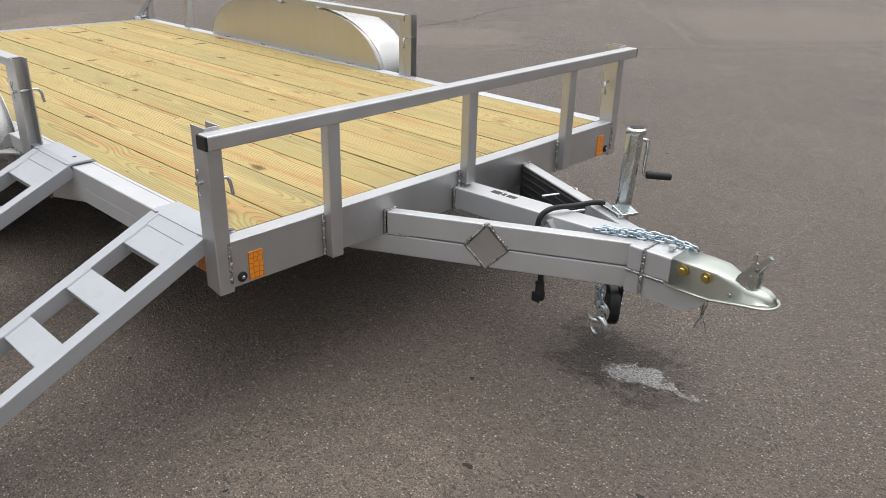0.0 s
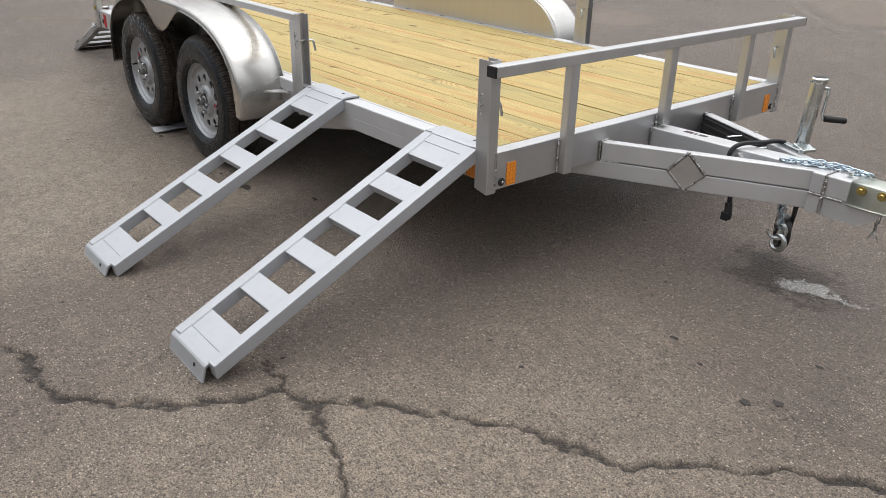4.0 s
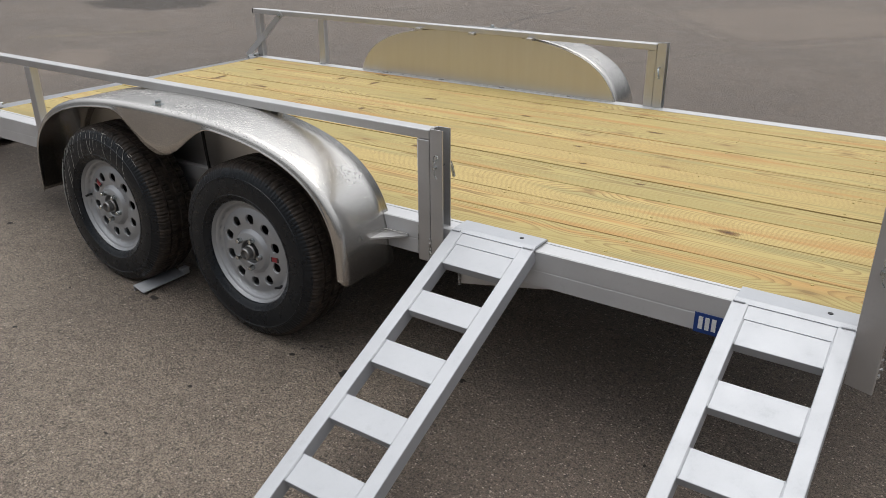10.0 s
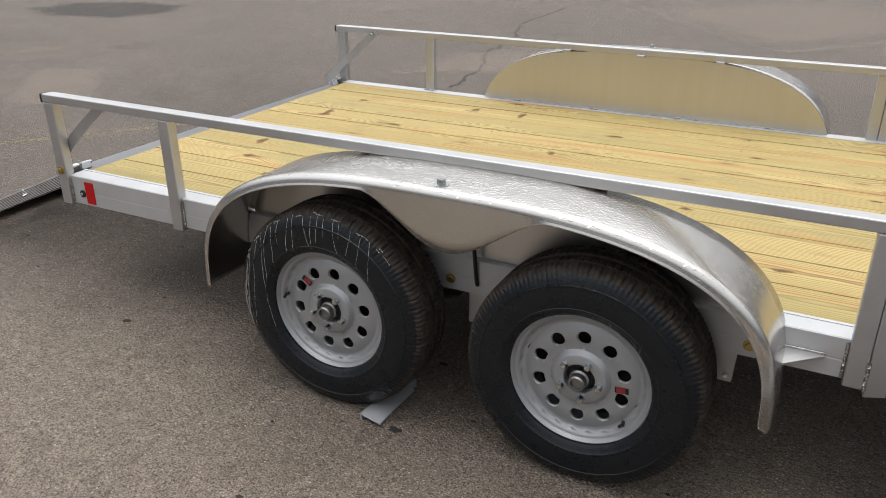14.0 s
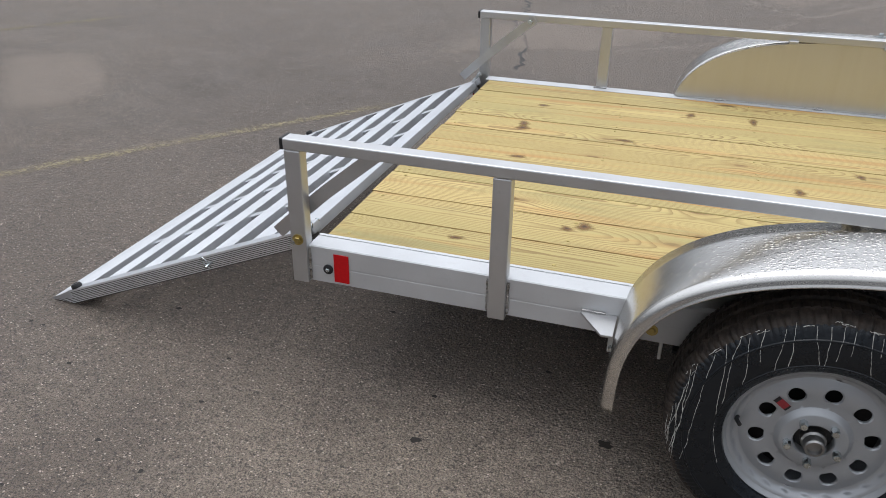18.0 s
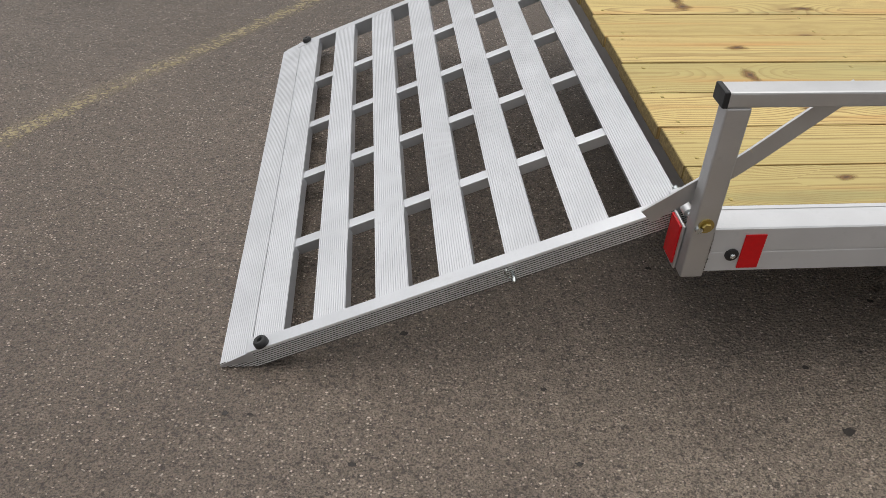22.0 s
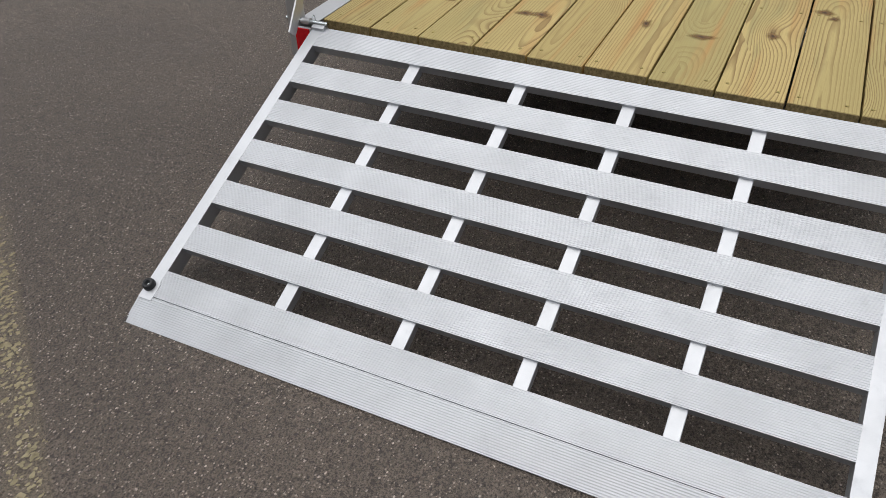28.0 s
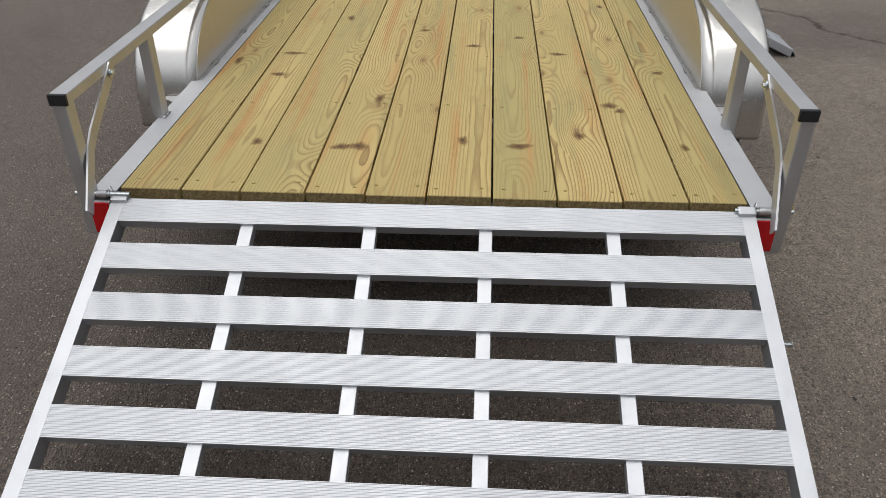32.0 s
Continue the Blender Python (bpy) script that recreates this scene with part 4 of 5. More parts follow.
def tyre_mesh():
    prof = [(0.196, 0.072), (0.200, 0.088), (0.212, 0.098), (0.220, 0.1008), (0.2215, 0.1026), (0.2245, 0.1030), (0.226, 0.1018), (0.240, 0.1040), (0.258, 0.1045), (0.280, 0.1015), (0.2815, 0.1030), (0.2850, 0.1022), (0.2865, 0.0998), (0.304, 0.094), (0.316, 0.087)]
    tread = [(0.325, 0.080), (0.330, 0.070), (0.3315, 0.050), (0.3315, 0.047), (0.3235, 0.0455), (0.3235, 0.0395), (0.3315, 0.038), (0.3318, 0.012), (0.3238, 0.0105)]
    half = prof + tread
    full = half + [(0.3238, 0.0)] + [(r, -y) for r, y in reversed(half)]
    n = len(prof)
    m = len(full)

    def wave(j, k, r, y):
        jj = min(j, m - 1 - j)
        if n - 2 <= jj <= n + 2 and k % 3 == 0:
            r -= 0.0050 if k % 6 == 0 else 0.0032
        elif n + 6 <= jj <= n + 7 and (k + 2) % 4 == 0:
            r -= 0.0035
        return r, y
    full = [(r * 0.337 / 0.332 if r > 0.25 else r, y) for r, y in full]
    bm = lathe(full, 420, None, None, False, wave)
    for f in bm.faces:
        c = f.calc_center_median()
        if math.hypot(c.x, c.z) > 0.320:
            f.material_index = 1
    return mesh_of("tyre", bm, (RUBBER, TREAD), 32)


def rim_mesh():
    """A steel wheel disc with ten round windows in its barrel; the outer side is +y."""
    bm = bmesh.new()
    lathe([(0.209, 0.090), (0.2095, 0.083), (0.205, 0.080), (0.197, 0.082), (0.192, 0.076), (0.189, 0.070), (0.183, 0.068), (0.1795, 0.064), (0.1765, 0.058), (0.168, 0.053), (0.162, 0.053)], 72, bm)
    lathe([(0.1765, 0.058), (0.165, -0.07), (0.20, -0.09)], 48, bm)

    def height(r):
        if r > 0.148:
            return 0.053 + (0.162 - r) * 0.5
        if r > 0.100:
            return 0.060 + 0.004 * math.sin((0.148 - r) / 0.048 * math.pi)
        return 0.060
    hole, at = 0.0185, 0.122
    r_in, r_out = 0.085, 0.162
    half = math.pi / 10
    for k in range(10):
        mid = k * math.tau / 10
        inner, outer, n = [], [], 32
        cx, cz = at * math.cos(mid), at * math.sin(mid)
        for i in range(n):
            a = i * math.tau / n
            dx, dz = math.cos(a), math.sin(a)
            # radial and tangential directions in the sector
            lo, hi = 0.0, 0.2
            for _ in range(26):
                md = (lo + hi) / 2
                px, pz = cx + md * (dx * math.cos(mid) - dz * math.sin(mid)), cz + md * (dx * math.sin(mid) + dz * math.cos(mid))
                r = math.hypot(px, pz)
                da = abs((math.atan2(pz, px) - mid + math.pi) % math.tau - math.pi)
                if r_in < r < r_out and da < half:
                    lo = md
                else:
                    hi = md
            ring = []
            for f in (0.0, 0.10, 0.45, 1.0):
                d = hole + (lo - hole) * f
                px, pz = cx + d * (dx * math.cos(mid) - dz * math.sin(mid)), cz + d * (dx * math.sin(mid) + dz * math.cos(mid))
                ring.append((px, height(math.hypot(px, pz)) - (0.003 if f == 0 else 0.0), pz))
            back = (ring[0][0], ring[0][1] - 0.005, ring[0][2])
            outer.append([bm.verts.new(v) for v in [back] + ring])
        for i in range(n):
            a, b = outer[i], outer[(i + 1) % n]
            for j in range(4):
                bm.faces.new((a[j], a[j + 1], b[j + 1], b[j]))
    lathe([(0.085, 0.060), (0.079, 0.065), (0.075, 0.073), (0.071, 0.0755), (0.046, 0.0755), (0.0435, 0.072), (0.0435, 0.036)], 60, bm)
    lathe([(0.168, 0.0515), (0.160, 0.0530), (0.1485, 0.0585)], 72, bm)
    lathe([(0.1060, 0.0615), (0.095, 0.0590), (0.084, 0.0586)], 72, bm)
    bmesh.ops.remove_doubles(bm, verts=bm.verts[:], dist=2e-5)
    return mesh_of("rim", bm, RIM, 35)


TYRE, RIM_MESH = tyre_mesh(), rim_mesh()


def wheel(x, s, out, turn, dirty, sticker, valve):
    z = ground_z(x) + TR - 0.003
    ob = part("wheel", TYRE, None, trailer, "black trailer tyre on a silver ten-hole steel wheel" + (", streaked with dried drips" if dirty else ""))
    ob.matrix_local = Matrix.Translation((x, s * out, z)) @ pose(0, 0, 0, 0, 0, 0 if s > 0 else 180) @ pose(0, 0, 0, 0, turn, 0)
    part("rim", RIM_MESH, None, ob)
    part("brake_drum", lathe([(0.0, 0.0), (0.150, 0.0), (0.150, -0.06)], 40), BLACK, ob)
    part("hub", lathe([(0.0433, 0.0), (0.0428, 0.050), (0.040, 0.054), (0.026, 0.057), (0.0, 0.057)], 36), BLACK, ob, "dark hub", 35)
    part("grease_cap", lathe([(0.029, 0.054), (0.028, 0.076), (0.0235, 0.080), (0.023, 0.100), (0.020, 0.104), (0.016, 0.104), (0.015, 0.094), (0.0, 0.094)], 32), STEEL, ob, "steel grease cap", 35)
    for k in range(5):
        a = k * math.tau / 5 + radians(180 + turn - (51.0 if dirty else 65.0))
        bolt("lug_nut", (0.0570 * math.cos(a), 0.0755, 0.0570 * math.sin(a)), (0, 1, 0), 0.0100, 0.020, ZINC, ob)
    vs = part("valve_stem", sweep([(0.168, 0.054, 0), (0.171, 0.066, 0), (0.164, 0.084, 0)], 0.005, 10), BLACK, ob, "black rubber valve stem", 50)
    vs.matrix_local = pose(0, 0, 0, 0, -valve, 0)
    st = part("wheel_sticker", box(-0.018, 0.018, 0.0345, 0.036, -0.009, 0.009, 0), STICKER, ob, "red and dark wheel sticker")
    st.matrix_local = pose(0, 0, 0, 0, -sticker, 0) @ pose(0.116, 0.0305, 0, 0, 8, 0)
    part("sticker_border", box(0.010, 0.0185, 0.0352, 0.0364, -0.0088, 0.0088, 0), BLACK, st)
    part("sticker_border", box(-0.0185, -0.014, 0.0352, 0.0364, -0.0088, 0.0088, 0), BLACK, st)
    if dirty:
        # thin drips that ran down the sidewall from the tread
        r2 = random.Random(11)
        back = pose(0, 0, 0, 0, -turn, 0)
        for k in range(26):
            a = radians(58 + 5.6 * k + r2.uniform(-3, 3))
            start = r2.uniform(0.312, 0.326)
            px, pz = start * math.cos(a) * s, start * math.sin(a)
            line = []
            fall = r2.uniform(0.04, 0.13) if k < 12 else r2.uniform(0.10, 0.34)
            lean, drift = r2.uniform(-0.0005, 0.0005), 0.0
            while fall > 0:
                r = math.hypot(px, pz)
                if r > 0.329 or r < 0.214:
                    break
                y = np.interp(r, [0.2, 0.212, 0.232, 0.258, 0.290, 0.309, 0.321, 0.330], [0.088, 0.098, 0.1035, 0.1045, 0.1005, 0.094, 0.087, 0.080])
                line.append(back @ Vector((px, y + 0.0002, pz)))
                pz -= 0.005
                drift = drift * 0.8 + r2.gauss(0, 0.00035)
                px += drift + lean
                fall -= 0.005
            if len(line) > 3:
                part("dried_drip", sweep(line, 0.001, 5, radii=[r2.uniform(0.0003, 0.0010) for _ in line]), MUD, ob)
        # broken rim of dried splashes along the shoulder
        for k in range(22):
            a = radians(r2.uniform(35, 165))
            rr = r2.uniform(0.317, 0.327)
            span = r2.uniform(0.02, 0.09)
            line = [back @ Vector(((rr + r2.uniform(-0.002, 0.002)) * math.cos(a + span * q / 6) * s, np.interp(rr, [0.309, 0.321, 0.330], [0.094, 0.087, 0.080]) + 0.0008, (rr + r2.uniform(-0.002, 0.002)) * math.sin(a + span * q / 6))) for q in range(7)]
            part("dried_drip", sweep(line, 0.001, 5, radii=[r2.uniform(0.0003, 0.0013) for _ in line]), MUD, ob)
    return ob


for s in (-1, 1):
    wheel(1.415, s, 1.142, 81.4, s < 0, 180 - 135.4 + 81.4, 180 - 175.7 + 81.4)
    wheel(2.224, s, 1.131, -18.9, False, 180 + 3.1 - 18.9, 180 + 41.4 - 18.9)
    # running gear
    for x in (1.412, 2.222):
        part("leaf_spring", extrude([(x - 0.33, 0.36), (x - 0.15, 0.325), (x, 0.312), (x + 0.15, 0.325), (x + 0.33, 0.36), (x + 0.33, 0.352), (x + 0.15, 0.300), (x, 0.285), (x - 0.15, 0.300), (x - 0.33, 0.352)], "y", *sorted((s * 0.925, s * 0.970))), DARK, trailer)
    hanger = part("spring_hanger", box(1.794, 1.868, *sorted((s * 0.955, s * 1.0)), 0.292, 0.404, 0.004), ALU, trailer)
    bolt("hanger_bolt", (1.832, s * 1.0, 0.320), (0, s, 0), 0.010, 0.014, ZINC, hanger)
    front_hanger = part("spring_hanger", extrude([(2.515, 0.402), (2.594, 0.402), (2.590, 0.303), (2.552, 0.303), (2.515, 0.385)], "y", *sorted((s * 0.955, s * 0.996))), ALU, trailer)
    bolt("hanger_bolt", (2.574, s * 0.996, 0.325), (0, s, 0), 0.009, 0.012, ZINC, front_hanger)
    rear_hanger = part("spring_hanger", box(0.912, 0.932, *sorted((s * 0.955, s * 0.980)), 0.322, 0.402, 0.003), ALU, trailer)
    bolt("hanger_bolt", (0.922, s * 0.980, 0.340), (0, s, 0), 0.007, 0.011, ZINC, rear_hanger)
    part("hanger_rib", box(1.046, 1.056, *sorted((s * 0.955, s * 0.996)), 0.340, 0.400, 0.002), ALU, trailer)
    part("shackle_link", box(1.864, 1.985, *sorted((s * 0.975, s * 0.985)), 0.222, 0.246, 0.004), ZINC, hanger)
    bolt("shackle_bolt", (1.880, s * 0.985, 0.234), (0, s, 0), 0.011, 0.016, ZINC, hanger, "", 0.015)
    for x, z in ((1.736, 0.436), (1.930, 0.437), (1.022, 0.435), (2.620, 0.434)):
        bolt("frame_bolt", (x, s * HALF, z), (0, s, 0), 0.010, 0.009, BRASS, trailer, "yellow zinc bolt", 0.016)
    part("brake_wire", sweep([(1.815, s * 1.03, 0.79), (1.818, s * 1.026, 0.62), (1.826, s * 1.018, 0.47), (1.829, s * 1.014, 0.436), (1.826, s * 1.004, 0.432)], 0.0062, 8, smooth_steps=2), BLACK, trailer, "", 50)
    # reinforcing plate under the frame ahead of the wheels
    part("frame_plate", extrude([(2.996, 0.400), (2.996, 0.324), (3.08, 0.341), (3.30, 0.385), (3.36, 0.400)], "y", *sorted((s * 0.985, s * 0.993))), ALU, trailer)
    weld((2.998, s * 0.997, 0.32), (2.998, s * 0.997, 0.38), trailer)
for x in (1.412, 2.222):
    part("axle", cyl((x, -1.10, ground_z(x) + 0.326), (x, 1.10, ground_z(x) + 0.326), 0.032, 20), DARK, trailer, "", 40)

# maker's decal on the side channel: plain shapes
decal = part("decal", box(3.776, 3.960, -1.0095, -1.007, 0.396, 0.456, 0.0006), BLUE, trailer, "blue maker's decal with pale blocks")
for x0, x1 in ((3.788, 3.800), (3.806, 3.818), (3.824, 3.836)):
    part("pale_block", box(x0, x1, -1.0105, -1.0093, 0.408, 0.446, 0.0004), WHITE, decal)

# ---- tongue ----


def beam(name, p, q, w, z0, z1, label=""):
    """A level beam of rectangular tube from p to q (x, y), w wide."""
    d = Vector((q[0] - p[0], q[1] - p[1], 0))
    length = d.length
    m = Matrix.Translation((p[0], p[1], 0)) @ Matrix.Rotation(math.atan2(d.y, d.x), 4, "Z")
    return part(name, box(0, length, -w / 2, w / 2, z0, z1, 0.004, None, m), ALU_SIDE, trailer, label)


ZT, ZM, ZB = 0.454, 0.375, 0.303
NEAR = ((4.19, -0.420), (5.018, 0.003))
FAR = ((4.19, 0.410), (4.998, 0.055))
for s, (p, q) in ((-1, NEAR), (1, FAR)):
    d = Vector((q[0] - p[0], q[1] - p[1])).normalized()
    off = Vector((-d.y, d.x)) * 0.022 * (1 if s < 0 else -1)
    p2, q2 = Vector(p) + off, Vector(q) + off
    start = p2 + d * ((FRONT - p2.x) / d.x)
    up = beam("tongue_beam", (start.x + 0.002, start.y), q2, 0.044, ZM + 0.0015, ZT)
    back = p2 - d * 0.75
    low = beam("tongue_beam", back, q2, 0.044, ZB, ZM - 0.0015)
    o = Vector((d.y, -d.x, 0)) * (1 if s < 0 else -1)
    e0 = Vector((start.x, start.y, 0)) + o * 0.0235
    weld((FRONT + 0.004, e0.y, ZM), (FRONT + 0.004, e0.y, ZT), up)
    weld((FRONT + 0.004, e0.y, ZM), (FRONT + 0.074, e0.y + d.y / d.x * 0.07, ZM), up, 0.0035)
    weld((FRONT + 0.004, e0.y, ZT), (FRONT + 0.004, e0.y + s * -0.05, ZT + 0.001), up)
    # diamond gusset
    mid = Vector((4.542, e0.y + d.y / d.x * (4.542 - start.x), 0))
    along = Vector((d.x, d.y, 0))
    quad = [mid + along * 0.072 + Vector((0, 0, ZM)), mid + Vector((0, 0, ZT + 0.002)), mid - along * 0.072 + Vector((0, 0, ZM)), mid + Vector((0, 0, ZB - 0.002))]
    bm = bmesh.new()
    lo, hi = [bm.verts.new(v - o * 0.002) for v in quad], [bm.verts.new(v + o * 0.005) for v in quad]
    bm.faces.new(lo)
    bm.faces.new(hi)
    for k in range(4):
        bm.faces.new((lo[k], lo[(k + 1) % 4], hi[(k + 1) % 4], hi[k]))
    part("diamond_plate", bm, ALU, up, "welded diamond gusset plate")
    for k in range(4):
        weld(quad[k] + o * 0.002, quad[(k + 1) % 4] + o * 0.004, up, 0.0078 if k < 2 else 0.0052)
centre = beam("tongue_beam", (FRONT + 0.002, -0.008), (4.90, 0.030), 0.095, ZM, ZT + 0.002)
weld((FRONT + 0.004, -0.058, ZM), (FRONT + 0.004, -0.058, ZT), centre)
weld((FRONT + 0.004, -0.058, ZT), (FRONT + 0.004, 0.040, ZT + 0.004), centre)
for k, (x0, x1) in enumerate(((4.352, 4.392), (4.398, 4.412), (4.420, 4.458))):
    part("label_mark", box(x0, x1, 0.000 + 0.002 * k, 0.026, ZT + 0.002, ZT + 0.0026, 0), GROOVE, centre, "worn dark printed mark")
nose_up = part("tongue_nose", box(4.93, 5.20, -0.052, 0.045, ZM + 0.0015, ZT + 0.001, 0.005), ALU_SIDE, trailer)
nose = extrude([(4.93, ZB), (4.93, ZM - 0.0015), (5.20, ZM - 0.0015), (5.185, ZM - 0.03), (5.13, ZB)], "y", -0.052, 0.045)
part("tongue_nose", nose, ALU_SIDE, trailer)
weld((4.985, -0.0545, ZB + 0.005), (4.985, -0.0545, ZT), nose_up, 0.0075)
weld((4.93, -0.0545, ZM), (5.06, -0.0545, ZM), nose_up, 0.0055)
weld((4.985, -0.05, ZT + 0.003), (4.985, 0.045, ZT + 0.003), nose_up, 0.004)

# coupler: a pressed channel that narrows into the ball socket
coupler = bmesh.new()
stations = [(5.075, 0.053, 0.055, 0.470, 0.385), (5.16, 0.053, 0.055, 0.470, 0.385), (5.215, 0.050, 0.054, 0.467, 0.386), (5.250, 0.042, 0.052, 0.458, 0.391), (5.278, 0.034, 0.050, 0.447, 0.397), (5.296, 0.034, 0.050, 0.442, 0.400), (5.320, 0.036, 0.049, 0.444, 0.403), (5.345, 0.033, 0.042, 0.440, 0.405), (5.362, 0.024, 0.030, 0.430, 0.406), (5.372, 0.010, 0.014, 0.416, 0.406)]
rows = []
for x, wt, wb, zt, zb in stations:
    cy, r = -0.004, (0.007 if x < 5.23 else 0.016 if x < 5.29 else 0.024)
    r = min(r, wt * 0.8, (zt - zb) * 0.8)
    half = [(wb + 0.008, zb), (wb, zb + 0.0005), (wb - 0.001, zb + 0.006)] + [(wt - r + r * math.cos(q), zt - r + r * math.sin(q)) for q in (0.0, 0.4, 0.8, 1.2, math.pi / 2)] + [(wt * 0.3, zt + 0.0006)]
    row = [(x, cy + y, z) for y, z in half] + [(x, cy - y, z) for y, z in reversed(half)]
    rows.append([coupler.verts.new(v) for v in row])
for a, b in zip(rows, rows[1:]):
    for k in range(len(a) - 1):
        coupler.faces.new((a[k], a[k + 1], b[k + 1], b[k]))
cp = part("coupler", coupler, GALV, trailer, "galvanised ball coupler with raised latch", 40)
sol = cp.modifiers.new("thickness", "SOLIDIFY")
sol.thickness = 0.004
cp.location.z = -0.010
for x in (5.116, 5.188):
    bolt("coupler_bolt", (x, -0.0605, 0.446), (0, -1, 0), 0.0105, 0.011, BRASS, cp, "yellow zinc flange bolt", 0.0165)
bolt("coupler_rivet", (5.262, -0.060, 0.418), (0, -1, 0), 0.007, 0.004, ZINC, cp)
plates = [(5.240, 0.452), (5.318, 0.440), (5.330, 0.458), (5.326, 0.492), (5.334, 0.512), (5.372, 0.560), (5.360, 0.566), (5.342, 0.556), (5.322, 0.532), (5.312, 0.536), (5.310, 0.562), (5.300, 0.564), (5.296, 0.536), (5.288, 0.512), (5.270, 0.494), (5.248, 0.476)]
plates = [(5.258 + (x - 5.24) * 0.66, 0.448 + (z - 0.448) * 0.86) for x, z in plates]
part("latch", extrude(plates, "y", -0.030, -0.025), ZINC, cp, "raised zinc latch lever")
part("latch_side", extrude([(5.258 + (x - 5.24) * 0.66, 0.448 + (z - 0.448) * 0.86) for x, z in [(5.240, 0.452), (5.318, 0.440), (5.330, 0.458), (5.326, 0.492), (5.334, 0.512), (5.356, 0.540), (5.342, 0.548), (5.312, 0.522), (5.288, 0.512), (5.270, 0.494), (5.248, 0.476)]], "y", 0.014, 0.019), ZINC, cp)
part("latch_bridge", box(5.292, 5.318, -0.026, 0.015, 0.492, 0.498, 0.002, None, None), ZINC, cp)
part("latch_pivot", cyl((5.296, -0.036, 0.474), (5.296, 0.025, 0.474), 0.007, 14), ZINC, cp, "", 40)
bolt("latch_rivet", (5.312, -0.030, 0.502), (0, -1, 0), 0.006, 0.004, STEEL, cp)
part("coupler_lip", sweep([(5.215, -0.064, 0.386), (5.25, -0.062, 0.391), (5.30, -0.060, 0.400), (5.345, -0.054, 0.4035), (5.370, -0.036, 0.4045), (5.380, -0.004, 0.405), (5.370, 0.028, 0.4045), (5.345, 0.046, 0.4035), (5.30, 0.052, 0.400), (5.25, 0.054, 0.391), (5.215, 0.056, 0.386)], 0.0042, 8, smooth_steps=2), GALV, cp, "rolled lip", 60)

# added grooved web on the far beam's inner side, its shade painted in dark
fd0 = Vector((FAR[1][0] - FAR[0][0], FAR[1][1] - FAR[0][1])).normalized()
web_m = Matrix.Translation((FAR[0][0], FAR[0][1], 0)) @ Matrix.Rotation(math.atan2(fd0.y, fd0.x), 4, "Z")
web = [(-0.0475, ZB + 0.004)]
for k in range(5):
    z = ZB + 0.012 + k * 0.028
    web += [(-0.0475, z), (-0.0495, z + 0.003), (-0.0495, z + 0.010), (-0.0475, z + 0.013)]
web += [(-0.0475, ZT - 0.004), (-0.0440, ZT - 0.004), (-0.0440, ZB + 0.004)]
part("grooved_web", extrude(web, "x", 0.06, 0.52, None, web_m), DARK, trailer, "grooved web of the tongue beam with shade painted in")

# second gusset, on the centre beam
small = [(4.590, -0.066, ZM), (4.650, -0.062, ZT - 0.004), (4.710, -0.060, ZM), (4.650, -0.062, ZB + 0.01)]
bm = bmesh.new()
lo, hi = [bm.verts.new(v) for v in small], [bm.verts.new((x, y + 0.030, z)) for x, y, z in small]
bm.faces.new(lo)
bm.faces.new(hi)
for k in range(4):
    bm.faces.new((lo[k], lo[(k + 1) % 4], hi[(k + 1) % 4], hi[k]))
part("diamond_plate", bm, ALU, centre, "welded diamond gusset plate")
for k in (0, 1):
    weld(small[k], small[k + 1], centre, 0.0055)

# jack with crank and caster wheel, on the far beam
JX, JY = 4.752, 0.192
jack = part("jack", cyl((JX, JY, 0.40), (JX + 0.020, JY, 0.734), 0.027, 28), ZINC, trailer, "zinc swivel jack with black crank grip", 40)
part("jack_cap", lathe([(0.0, 0.010), (0.026, 0.010), (0.032, 0.005), (0.032, -0.008), (0.029, -0.012)], 28, None, pose(JX + 0.0205, JY, 0.734, 90, 0, 0)), ZINC, jack, "", 40)
part("cap_plug", cyl((JX + 0.0205, JY, 0.7435), (JX + 0.0205, JY, 0.7452), 0.0245, 28), BLACK, jack, "black plastic plug in the top", 40)
crank = [(JX + 0.020, JY + 0.01, 0.700), (JX + 0.045, JY + 0.030, 0.702), (JX + 0.050, JY + 0.036, 0.695), (JX + 0.036, JY + 0.050, 0.590), (JX + 0.038, JY + 0.056, 0.578), (JX + 0.056, JY + 0.066, 0.576)]
part("crank", sweep(crank, 0.0065, 12, smooth_steps=1), ZINC, jack, "", 40)
grip0, grip1 = Vector((JX + 0.042, JY + 0.058, 0.577)), Vector((JX + 0.112, JY + 0.106, 0.574))
part("crank_grip", sweep([grip0, grip0.lerp(grip1, 0.05), grip0.lerp(grip1, 0.95), grip1], 0.013, 14, radii=[0.009, 0.0135, 0.0125, 0.009]), BLACK, jack, "black crank grip", 40)
part("jack_tube", cyl((JX - 0.004, JY, 0.236), (JX, JY, 0.42), 0.020, 24), ZINC, jack, "", 40)
fd = Vector((FAR[1][0] - FAR[0][0], FAR[1][1] - FAR[0][1], 0)).normalized()
fm = Matrix.Translation((JX, JY, 0)) @ Matrix.Rotation(math.atan2(fd.y, fd.x), 4, "Z")
part("jack_bracket", box(-0.075, 0.070, -0.062, -0.030, 0.400, 0.472, 0.004, None, fm), ZINC, jack)
part("jack_bracket", box(-0.085, -0.020, -0.052, 0.012, 0.466, 0.478, 0.003, None, fm @ pose(0, 0, 0, 0, 12, 0)), ZINC, jack)
